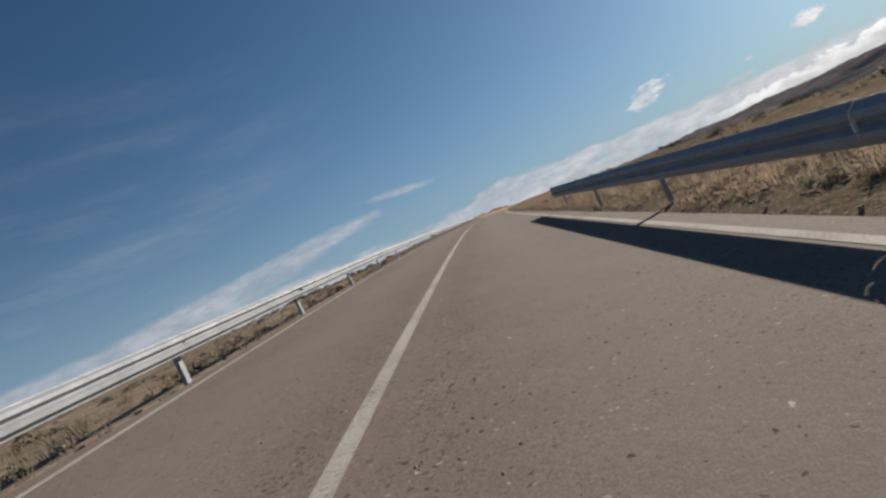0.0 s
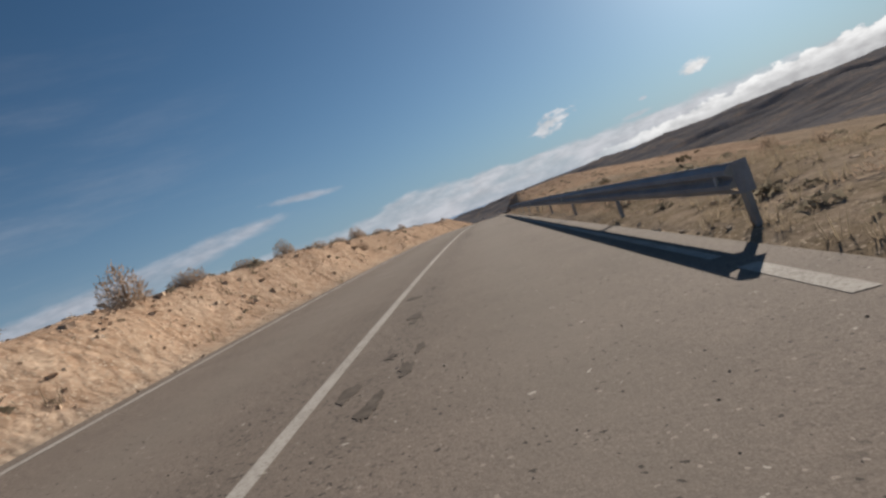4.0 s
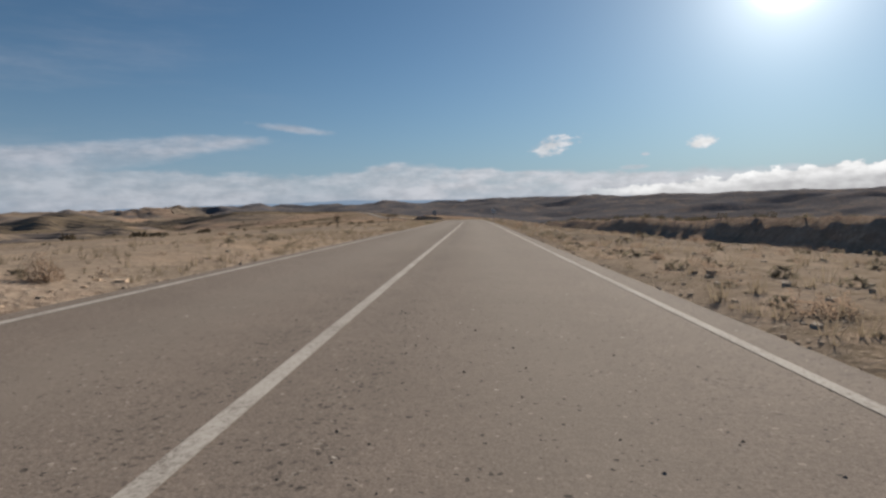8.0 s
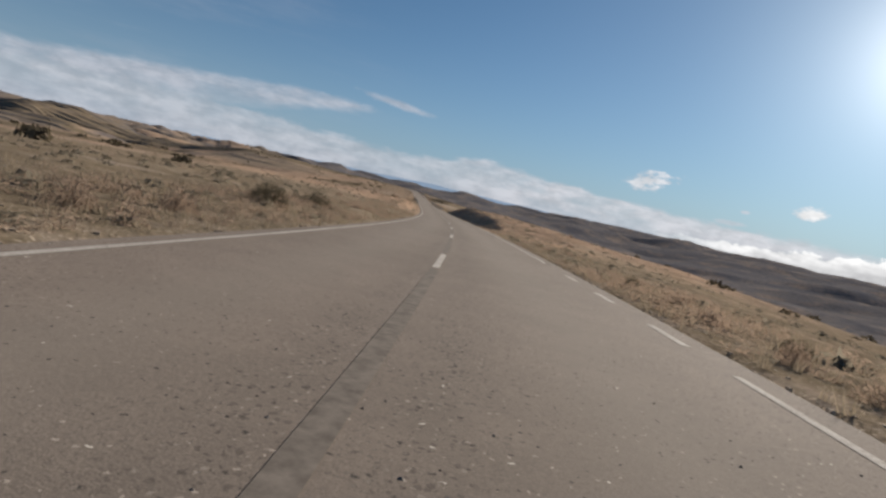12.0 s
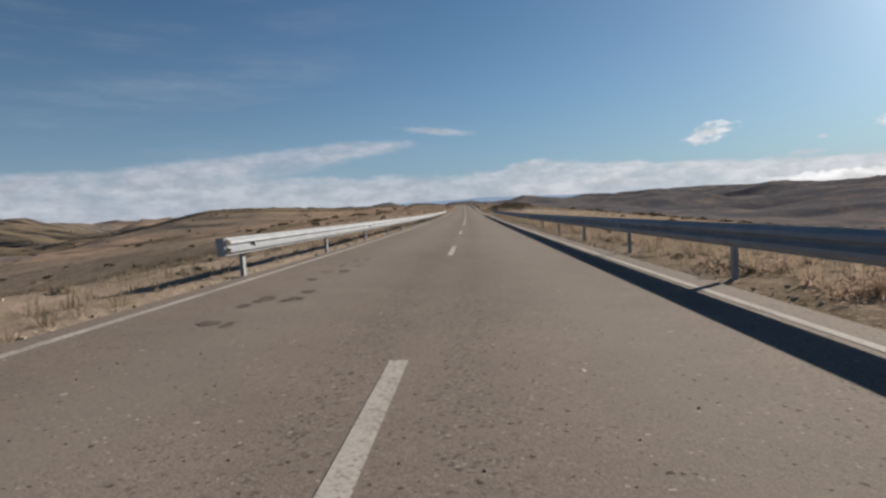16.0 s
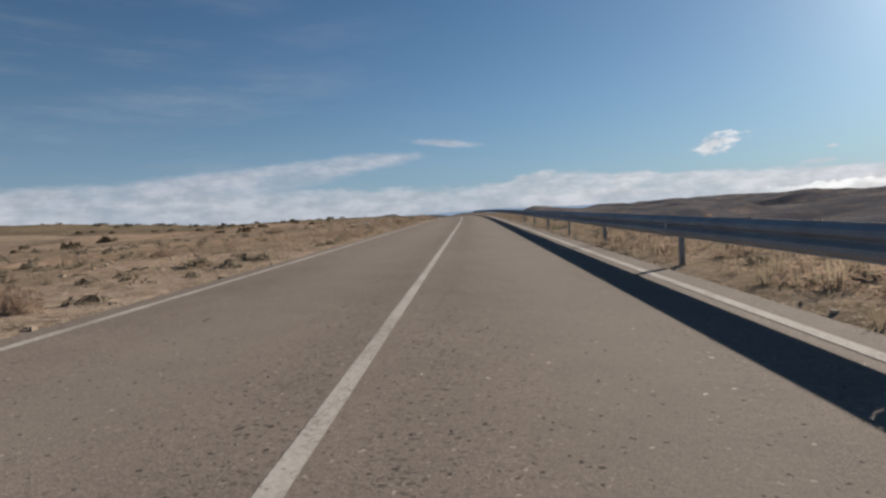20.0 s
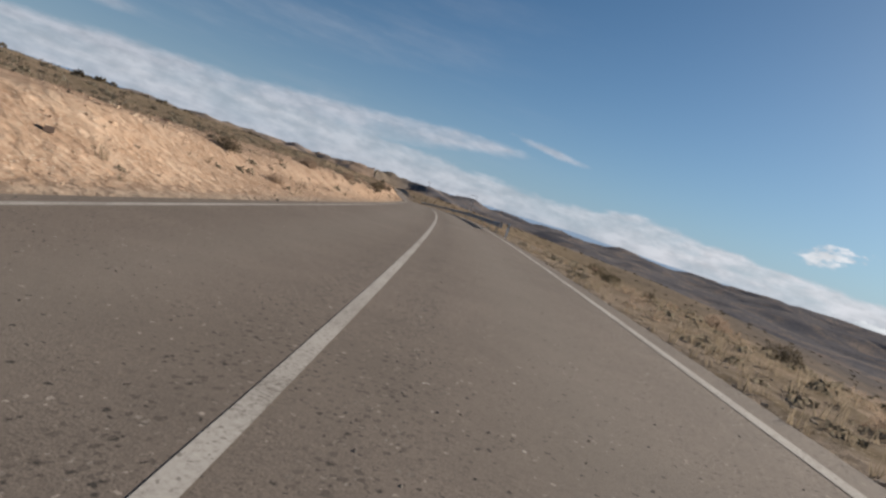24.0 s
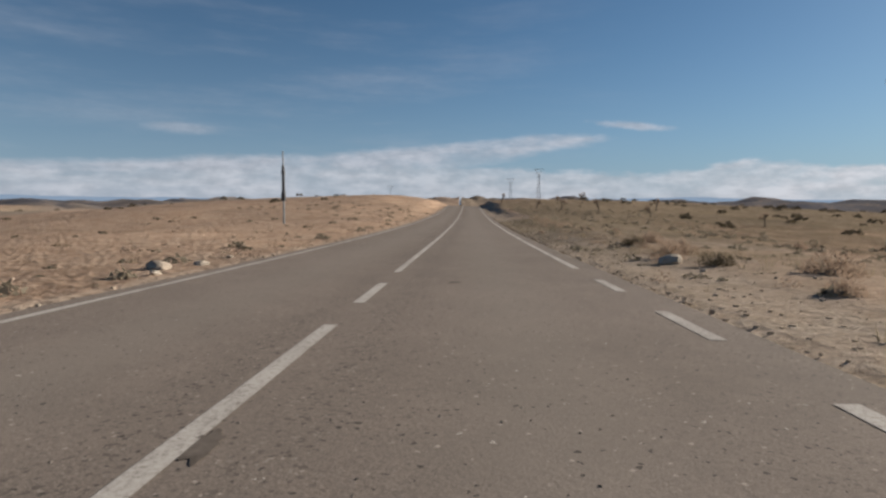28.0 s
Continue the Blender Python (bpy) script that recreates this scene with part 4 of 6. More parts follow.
for a, b in ((471.6, 480.1), (483.9, 492.8), (496.6, 505.6), (509.4, 518.3), (522.1, 531.1), (534.9, 543.8), (547.6, 556.6), (560.4, 569.3), (573.1, 582.1), (585.9, 594.8)):
    erased(a, b)
dashes(0, 664.6, 731, 3.15, 1.51)
solid(0, 732.8, 736.0, 0.12, "worn white dash painted on the asphalt")
solid(0, 737.8, 739.2, 0.12, "worn white dash painted on the asphalt")
solid(-.007, 740.8, 1081.8, 0.105)
solid(0, 1083.3, 1084.9, 0.12, "worn white dash painted on the asphalt")
solid(0, 1086.5, 1105.5)
solid(0, 1106.7, 1108.4, 0.12, "worn white dash painted on the asphalt")
solid(-.004, 1109.9, 1500, 0.11)
solid(RIGHT_LINE, -60, 107, 0.13)
dashes(RIGHT_LINE, 108, 118, 1.3, 1.6, 0.15)
solid(RIGHT_LINE, 118.5, 153, 0.13)
dashes(RIGHT_LINE, 154, 161, 1.3, 1.6, 0.15)
solid(RIGHT_LINE, 161.5, 476.3, 0.10)
dashes(RIGHT_LINE, 477.5, 487, 1.3, 1.9, 0.12)
solid(RIGHT_LINE, 488.8, 719, 0.10)
dashes(RIGHT_LINE, 720, 731, 1.3, 1.7, 0.12)
solid(RIGHT_LINE, 731.5, 1100.6, 0.13)
dashes(RIGHT_LINE, 1102.4, 1109.3, 1.3, 1.45, 0.13)
solid(RIGHT_LINE, 1110.9, 1500, 0.13)



def blot(s, u, length, width, seed, material=None, label="dark tar stain soaked into the asphalt"):
    """An uneven spill of tar, oil or paint, drawn out along the road."""
    r = random.Random(seed)
    n = 44
    waves = [(k, r.uniform(0, 6.28), r.uniform(.3, 1) * .34 / k ** .55) for k in (2, 3, 5, 7, 11, 15)]
    verts = []
    for i in range(n + 1):
        a = 2 * math.pi * i / n
        k = .85 + sum(amp * math.sin(w * a + ph) for w, ph, amp in waves) if i < n else 0
        ps, pu = s + length / 2 * math.cos(a) * k, u + width / 2 * math.sin(a) * k
        x, y = plan(ps, pu)
        verts.append((float(x), float(y), float(road_z(ps, pu)) + (0.004 if material is None else .007)))
    faces = [(i, (i + 1) % n, n) for i in range(n)]
    ob = new("tar_stain" if material is None else "paint_spot", mesh_of("tar_stain", verts, faces, material or STAIN))
    return tagged(ob, label, "stain", "stains on the road", "structure")


def cracks(s, u, length, width, count, seed):
    """A web of fine cracks in the asphalt."""
    r = random.Random(seed)
    verts, faces = [], []
    for _ in range(count):
        ps, pu, a = s + r.uniform(0, length), u + r.uniform(-width, width) / 2, r.uniform(0, 6.28)
        w = r.uniform(.0014, .003)
        for i in range(r.randint(3, 7)):
            k = len(verts)
            for o in (-w, w):
                x, y = plan(ps - o * math.sin(a), pu + o * math.cos(a))
                verts.append((float(x), float(y), float(road_z(ps, pu)) + .004))
            if i:
                faces.append((k - 2, k - 1, k + 1, k))
            a += r.uniform(-.6, .6)
            ps, pu = ps + math.cos(a) * r.uniform(.08, .28), pu + math.sin(a) * r.uniform(.05, .2)
    ob = new("crack_web", mesh_of("crack_web", verts, faces, CRACK))
    return tagged(ob, "web of fine dark cracks in the worn asphalt", "crack", "cracks in the road", "structure")


def stain_trail(s, u, length, count, seed, drift=0.0):
    r = random.Random(seed)
    for i in range(int(count * 1.7)):
        f = r.random()
        blot(s + f * length, u + drift * f + r.uniform(-.22, .22), r.uniform(.12, .5), r.uniform(.07, .26), seed * 50 + i)


stain_trail(160, 0.45, 6, 6, 1)
stain_trail(178, .55, 4, 7, 2)
stain_trail(277.6, -1.84, 4.2, 16, 3, .22)
stain_trail(282, -1.7, 7, 7, 13)
stain_trail(376, -1.5, 3, 3, 4)
stain_trail(633, -1.7, 7, 8, 5)
stain_trail(685, -1.6, 9, 9, 6)
stain_trail(735, -1.4, 12, 12, 8)
stain_trail(830, -1.1, 14, 10, 9)
stain_trail(1071, -1.0, 9, 6, 11)
PUDDLES = ((277.3, -.6, .3, .12), (279.2, -1.72, .5, .2), (279.8, -1.66, .5, .18), (278.4, -1.8, .5, .2),
           (376.0, -1.75, 1.1, .42), (376.6, -1.45, .4, .1),
           (725.1, -1.62, .3, .2), (725.55, -1.8, .42, .28), (726.1, -1.5, .32, .2), (726.7, -1.62, .24, .12), (727.2, -1.56, .36, .22), (729.0, -1.95, .34, .13), (728.8, -1.65, .34, .13), (718, -1.8, .8, .3), (712, -1.7, .9, .35),
           (847.2, -.85, .6, .2), (848.0, -1.25, 1.0, .3), (848.8, -.9, 1.3, .36), (849.8, -1.25, 1.2, .3), (850.6, -.85, 1.5, .4), (851.8, -1.2, 1.4, .34), (853.4, -1.0, 2.0, .42), (855.4, -1.2, 1.7, .34), (857.4, -1.0, 1.6, .3),
           (1063.4, -.55, .9, .14), (1063.9, -.62, .9, .16), (1064.4, -.5, .9, .12), (1065.0, -.68, .6, .12), (1065.2, -.5, .6, .08), (1066.2, -.36, .6, .06), (1066.2, -2.2, .7, .08), (1067.5, -.6, .8, .1),
           (790.6, -1.7, .16, .06), (749.5, -2.1, .3, .12), (1103.0, .1, .35, .16), (1108.6, .95, .3, .16), (92, 1.2, 1.0, .3))
for k, (ps, pu, long_way, wide) in enumerate(PUDDLES):
    blot(ps, pu, long_way, wide, 900 + k)
for k, (ps, pu) in enumerate(((571.5, -.1), (573.9, -.1), (725.1, .0), (570.2, -.45))):
    blot(ps, pu, .16, .09, 990 + k, PAINT, "spot of spilt white road paint")
cracks(637.4, -.62, 3.4, .8, 42, 1)



# ---- crash barriers ----
W_PROFILE = [(0.0, 0.0), (.002, .016), (.060, .050), (.066, .092), (.008, .126), (.008, .144), (.066, .178), (.060, .220), (.002, .254), (0.0, .270)]


def beam(s0, s1, u, side, low, high):
    """A length of W-shaped steel beam that follows the road; its ribs face the traffic."""
    n = 5
    verts, faces = [], []
    m = len(W_PROFILE)
    for i in range(n):
        s = s0 + (s1 - s0) * i / (n - 1)
        for back in (0, 1):
            for dx, dz in W_PROFILE:
                uu = u - side * (dx - 0.004 * back)
                x, y = plan(s, uu)
                verts.append((float(x), float(y), float(road_z(s, u)) + low + dz * high / .27))
    for i in range(n - 1):
        a, b = i * 2 * m, (i + 1) * 2 * m
        for j in range(m - 1):
            faces.append((a + j, a + j + 1, b + j + 1, b + j))
            faces.append((a + m + j, b + m + j, b + m + j + 1, a + m + j + 1))
        faces.append((a, b, b + m, a + m))
        faces.append((a + m - 1, a + 2 * m - 1, b + 2 * m - 1, b + m - 1))
    for a in (0, (n - 1) * 2 * m):
        for j in range(m - 1):
            faces.append((a + j, a + m + j, a + m + j + 1, a + j + 1))
    return mesh_of("beam", verts, faces, STEEL)


def channel(width, depth, height, thick, material, name):
    """An upright of C section, open to the back."""
    w, d, t = width / 2, depth, thick
    out = [(-w, d), (-w, 0), (w, 0), (w, d), (w - t, d), (w - t, t), (-w + t, t), (-w + t, d)]
    verts = [(x, y, z) for z in (0, height) for x, y in out]
    k = len(out)
    faces = [(i, (i + 1) % k, k + (i + 1) % k, k + i) for i in range(k)]
    for o in (0, k):
        for q in ((0, 1, 6, 7), (1, 2, 5, 6), (2, 3, 4, 5)):
            faces.append(tuple(o + i for i in (q if o else q[::-1])))
    return mesh_of(name, verts, faces, material)


def box_mesh(name, sx, sy, sz, material, bevel=0.0):
    bm = bmesh.new()
    bmesh.ops.create_cube(bm, size=1, matrix=Matrix.Diagonal((sx, sy, sz, 1)))
    if bevel:
        bmesh.ops.bevel(bm, geom=bm.edges[:], offset=bevel, segments=2, affect="EDGES")
    me = bpy.data.meshes.new(name)
    bm.to_mesh(me)
    bm.free()
    me.materials.append(material)
    return me


POST_MESH = channel(.10, .055, 1.05, .006, STEEL_DULL, "post")
BLOCK_MESH = box_mesh("spacer", .10, .13, .22, STEEL_DULL, .01)
WING_MESH = box_mesh("reflector", .055, .012, .085, SIGN_WHITE, .004)
BOLT_MESH = box_mesh("bolt", .034, .022, .034, STEEL_DULL, .007)


def barrier(s0, s1, u, low, high, first, label, step=4.8):
    """A barrier from s0 to s1 whose beam is that high above the road; first: where one of its posts stands."""
    side = 1 if u > 0 else -1
    root = new("crash_barrier")
    root.location = spot((s0 + s1) / 2, u)
    tagged(root, label, "crash barrier", "crash barriers along the road")
    root.empty_display_size = 0.3
    back = root.matrix_basis.inverted()
    posts = [first + step * k for k in range(-400, 400) if s0 + .1 < first + step * k < s1 - .1]
    joints = [s0] + [p for p in posts if s0 + 1 < p < s1 - 1] + [s1]
    for a, b in zip(joints, joints[1:]):
        ob = part("beam", beam(a, b - .012, u, side, low, high), STEEL, root)
        ob.matrix_parent_inverse = back
    for i, s in enumerate(posts):
        turn = heading(s) + (0 if side > 0 else 180)
        z = float(road_z(s, u))
        x, y = plan(s, u + side * .135)
        ob = part("post", POST_MESH, STEEL_DULL, root)
        ob.matrix_world = Matrix.Translation((float(x), float(y), z - .41)) @ pose(0, 0, 0, 0, 0, turn - 90) @ Matrix.Diagonal((1, 1, (low + high + .37) / 1.05, 1))
        ob.matrix_parent_inverse = back
        x, y = plan(s, u + side * .068)
        ob = part("spacer", BLOCK_MESH, STEEL_DULL, root)
        ob.matrix_world = Matrix.Translation((float(x), float(y), z + low + high / 2)) @ pose(0, 0, 0, 0, 0, turn - 90)
        ob.matrix_parent_inverse = back
        x, y = plan(s, u - side * .012)
        ob = part("bolt", BOLT_MESH, STEEL_DULL, root)
        ob.matrix_world = Matrix.Translation((float(x), float(y), z + low + high / 2)) @ pose(0, 0, 0, 0, 0, turn - 90)
        ob.matrix_parent_inverse = back
        if i % 2 == 0:
            x, y = plan(s, u - side * .05)
            ob = part("reflector", WING_MESH, SIGN_WHITE, root, "small white reflector plate")
            ob.matrix_world = Matrix.Translation((float(x), float(y), z + low + high / 2)) @ pose(0, 0, 0, 0, 0, heading(s) + 25 * side)
            ob.matrix_parent_inverse = back
    for s, way in ((s0, -1), (s1, 1)):
        # rounded end piece: the beam's end curls back from the traffic
        verts, faces = [], []
        for i in range(7):
            a = math.radians(20 * i)
            for z in (.0, high):
                ds, du = .08 * math.sin(a), .08 * (1 - math.cos(a))
                x, y = plan(s + way * ds, u + side * du)
                verts.append((float(x), float(y), float(road_z(s, u)) + low + z))
                x, y = plan(s + way * ds * .96, u + side * (du * .96 + .006))
                verts.append((float(x), float(y), float(road_z(s, u)) + low + z))
        for i in range(6):
            a, b = 4 * i, 4 * i + 4
            faces += [(a, a + 2, b + 2, b), (a + 1, b + 1, b + 3, a + 3), (a, b, b + 1, a + 1), (a + 2, a + 3, b + 3, b + 2)]
        ob = part("end_piece", mesh_of("end_piece", verts, faces, STEEL), STEEL, root)
        ob.matrix_parent_inverse = back
    return root


GREY = "galvanised W-beam crash barrier on steel posts beside the road"
barrier(-58, 97.5, -2.98, .37, .25, 6.85, GREY)
barrier(636.2, 716.2, -2.98, .365, .255, 673.5, GREY, 5.2)
barrier(-58, 19.3, 3.62, .45, .33, 8.75, GREY)
barrier(162.1, 206, 3.62, .37, .29, 162.35, GREY)
barrier(627, 707.3, 3.62, .43, .29, 674.05, GREY)
barrier(774.7, 893, 3.62, .44, .30, 794.2, GREY)
barrier(976.6, 1085, 3.72, .35, .29, 1065.35, GREY)


# ---- signs ----
def tube(bm, a, b, r, sides=10, r2=None):
    a, b = Vector(a), Vector(b)
    d = b - a
    q = d.to_track_quat("Z", "Y").to_matrix().to_4x4()
    m = Matrix.Translation((a + b) / 2) @ q
    bmesh.ops.create_cone(bm, cap_ends=True, segments=sides, radius1=r, radius2=r if r2 is None else r2, depth=d.length, matrix=m)


def disc(r, thick, y, material, name, inner=0.0, sides=40):
    """A round plate, or a ring, that faces -y."""
    bm = bmesh.new()
    rows = []
    for k in (0, 1):
        rows.append([[bm.verts.new((rr * math.cos(2 * math.pi * i / sides), y + thick * k, rr * math.sin(2 * math.pi * i / sides))) for i in range(sides)]
                     for rr in ((r, inner) if inner else (r,))])
    for i in range(sides):
        j = (i + 1) % sides
        bm.faces.new((rows[0][0][i], rows[0][0][j], rows[1][0][j], rows[1][0][i]))
        if inner:
            bm.faces.new((rows[0][1][j], rows[0][1][i], rows[1][1][i], rows[1][1][j]))
            bm.faces.new((rows[0][0][j], rows[0][0][i], rows[0][1][i], rows[0][1][j]))
            bm.faces.new((rows[1][0][i], rows[1][0][j], rows[1][1][j], rows[1][1][i]))
    if not inner:
        bm.faces.new(rows[0][0][::-1])
        bm.faces.new(rows[1][0])
    bmesh.ops.recalc_face_normals(bm, faces=bm.faces)
    return bm


def car_shape(bm, x, y, z, w, h):
    """The small outline of a car seen from behind, as on the sign."""
    def slab(x0, x1, z0, z1):
        bmesh.ops.create_cube(bm, size=1, matrix=Matrix.Translation((x + (x0 + x1) / 2, y, z + (z0 + z1) / 2)) @ Matrix.Diagonal((x1 - x0, .003, z1 - z0, 1)))
    slab(-w / 2, w / 2, 0, h * .42)
    slab(-w * .36, w * .36, h * .42, h * .52)
    slab(-w * .36, -w * .27, h * .52, h * .9)
    slab(w * .27, w * .36, h * .52, h * .9)
    slab(-w * .36, w * .36, h * .9, h)
    slab(-w * .42, -w * .22, -h * .2, 0)
    slab(w * .22, w * .42, -h * .2, 0)


def round_sign(s, u, high, radius, face, label, turn=0.0, front=True):
    root = new("road_sign")
    root.matrix_basis = Matrix.Translation(spot(s, u)) @ pose(0, 0, 0, 0, 0, heading(s) + turn + (0 if front else 180))
    tagged(root, label, "road sign", "road signs")
    bm = bmesh.new()
    tube(bm, (0, .045, -.3), (0, .045, high + radius * .5), .032, 12)
    part("pole", bm, STEEL_DULL, root)
    bm = disc(radius, .008, .0, SIGN_GREY, "plate")
    plate = part("plate", bm, SIGN_GREY, root, "grey metal back plate")
    plate.location.z = high
    rim = part("rim", disc(radius + .006, .03, -.004, SIGN_GREY, "rim", radius - .008), SIGN_GREY, root)
    rim.location.z = high
    for dz in (-.12, .12):
        bm = bmesh.new()
        bmesh.ops.create_cube(bm, size=1, matrix=Matrix.Translation((0, .045, high + dz)) @ Matrix.Diagonal((.12, .085, .035, 1)))
        part("clamp", bm, STEEL_DULL, root)
    f = part("face", disc(radius - .012, .003, -.005, SIGN_WHITE, "face"), SIGN_WHITE, root, "white reflective face")
    f.location.z = high
    if face == "no_overtaking":
        ring = part("ring", disc(radius - .012, .003, -.010, SIGN_RED, "ring", radius * .72), SIGN_RED, root, "red ring")
        ring.location.z = high
        bm = bmesh.new()
        car_shape(bm, -.105 * radius / .28, -.0085, -.04, .17 * radius / .28, .11 * radius / .28)
        c = part("pictogram", bm, SIGN_RED, root, "red car outline")
        c.location.z = high
        bm = bmesh.new()
        car_shape(bm, .105 * radius / .28, -.0085, -.04, .17 * radius / .28, .11 * radius / .28)
        c = part("pictogram", bm, SIGN_BLACK, root, "black car outline")
        c.location.z = high
    else:
        bm = bmesh.new()
        for k in range(5):
            o = (k - 2) * .028
            half = math.sqrt(max(0, (radius * .93) ** 2 - o * o))
            m = pose(0, -.0085, 0, 0, -45, 0) @ Matrix.Translation((0, 0, o)) @ Matrix.Diagonal((2 * half, .003, .014, 1))
            bmesh.ops.create_cube(bm, size=1, matrix=m)
        c = part("stripe", bm, SIGN_BLACK, root, "black diagonal stripes")
        c.location.z = high
        for dx in (-.105, .105):
            bm = bmesh.new()
            car_shape(bm, dx * radius / .28, -.0065, -.04, .17 * radius / .28, .11 * radius / .28)
            c = part("pictogram", bm, SIGN_GREY, root, "grey car outline")
            c.location.z = high
    return root


round_sign(740.3, 3.95, 1.56, .27, "no_overtaking", "round red-ringed no-overtaking sign on a steel pole", -12)
round_sign(740.9, -3.42, 1.30, .27, "no_overtaking", "round red-ringed no-overtaking sign on the verge", 12)
round_sign(377.0, 3.47, 1.30, .25, "end", "round white end-of-restriction sign with black stripes", -6)
round_sign(378.2, -3.1, 1.18, .25, "end", "round road sign seen from its grey back", 6, False)


def marker(s, u):
    root = new("delineator_post")
    root.matrix_basis = Matrix.Translation(spot(s, u)) @ pose(0, 0, 0, 0, 0, heading(s))
    tagged(root, "white plastic delineator post at the road's edge", "delineator", "delineator posts")
    bm = bmesh.new()
    bmesh.ops.create_cube(bm, size=1, matrix=Matrix.Translation((0, 0, .33)) @ Matrix.Diagonal((.11, .07, .86, 1)))
    bmesh.ops.bevel(bm, geom=[e for e in bm.edges], offset=.018, segments=2, affect="EDGES")
    part("body", bm, SIGN_WHITE, root)
    bm = bmesh.new()
    bmesh.ops.create_cube(bm, size=1, matrix=Matrix.Translation((0, 0, .60)) @ Matrix.Diagonal((.116, .076, .14, 1)))
    part("band", bm, SIGN_BLACK, root, "black band")
    bm = bmesh.new()
    bmesh.ops.create_cube(bm, size=1, matrix=Matrix.Translation((0, -.04, .60)) @ Matrix.Diagonal((.045, .006, .10, 1)))
    part("reflector", bm, SIGN_WHITE, root)


marker(973, 3.75)
marker(770, 3.85)
marker(157.5, 3.9)


# ---- poles and pylons ----
def pylon(s, u, high, label):
    """A lattice mast with a V-shaped head that carries three insulators."""
    root = new("pylon")
    root.matrix_basis = Matrix.Translation(spot(s, u)) @ pose(0, 0, 0, 0, 0, heading(s) + 8)
    tagged(root, label, "pylon", "power line")
    bm = bmesh.new()
    top = high * .80
    wide = lambda z: .42 * (1 - .55 * z / top) * high / 8
    for sx in (-1, 1):
        for sy in (-1, 1):
            tube(bm, (sx * wide(0), sy * wide(0), -.3), (sx * wide(top), sy * wide(top), top), .030, 4)
    part("leg", bm, STEEL_DULL, root)
    bm = bmesh.new()
    n = 13
    for i in range(n):
        z0, z1 = top * i / n, top * (i + 1) / n
        a, b = wide(z0), wide(z1)
        k = 1 if i % 2 else -1
        for x0, y0, x1, y1 in ((-a * k, -a, b * k, -b), (a * k, a, -b * k, b), (-a, a * k, -b, -b * k), (a, -a * k, b, b * k)):
            tube(bm, (x0, y0, z0), (x1, y1, z1), .014, 4)
    part("lattice", bm, STEEL_DULL, root)
    bm = bmesh.new()
    arm = high * .155
    for sx in (-1, 1):
        tube(bm, (sx * wide(top), 0, top), (sx * arm * .62, 0, high), .034, 4)
        tube(bm, (0, 0, top), (sx * arm * .62, 0, high), .022, 4)
    tube(bm, (-arm, 0, high), (arm, 0, high), .040, 4)
    tube(bm, (-arm, 0, high), (-arm * .4, 0, high - arm * .35), .02, 4)
    tube(bm, (arm, 0, high), (arm * .4, 0, high - arm * .35), .02, 4)
    part("crossarm", bm, STEEL_DULL, root)
    for x in (-arm, 0, arm):
        bm = bmesh.new()
        for k in range(4):
            bmesh.ops.create_cone(bm, cap_ends=True, segments=10, radius1=.075, radius2=.045, depth=.05, matrix=Matrix.Translation((x, 0, high - .06 - .07 * k)))
        part("insulator", bm, GLASS_WHITE, root)
    return root


P1 = pylon(1132, 24.0, 9.0, "lattice steel power mast with a V-shaped head in a field")
P2 = pylon(1232, 17, 7.0, "distant lattice steel power mast on the rise")
P3 = pylon(1290, 15, 8.0, "distant lattice steel power mast on the rise")
P4 = pylon(1330, -30, 8.0, "distant lattice steel power mast on the hill")


def antenna(s, u):
    root = new("antenna_mast")
    root.matrix_basis = Matrix.Translation(spot(s, u))
    tagged(root, "slender dark antenna mast with sleeves, standing in the field", "mast")
    for name, z0, z1, r, r2, m, lab in (("pole", -.3, 4.2, .055, .035, STEEL_DULL, ""), ("sleeve", 1.3, 1.85, .15, .12, SIGN_BLACK, "black sleeve"),
                                        ("cable", 1.82, 2.9, .09, .085, SIGN_BLACK, "dark cable run"), ("joint", 2.85, 3.35, .12, .07, SIGN_BLACK, "black joint")):
        bm = bmesh.new()
        tube(bm, (0, 0, z0), (0, 0, z1), r, 10, r2)
        part(name, bm, m, root, lab)


antenna(1134, -9.8)


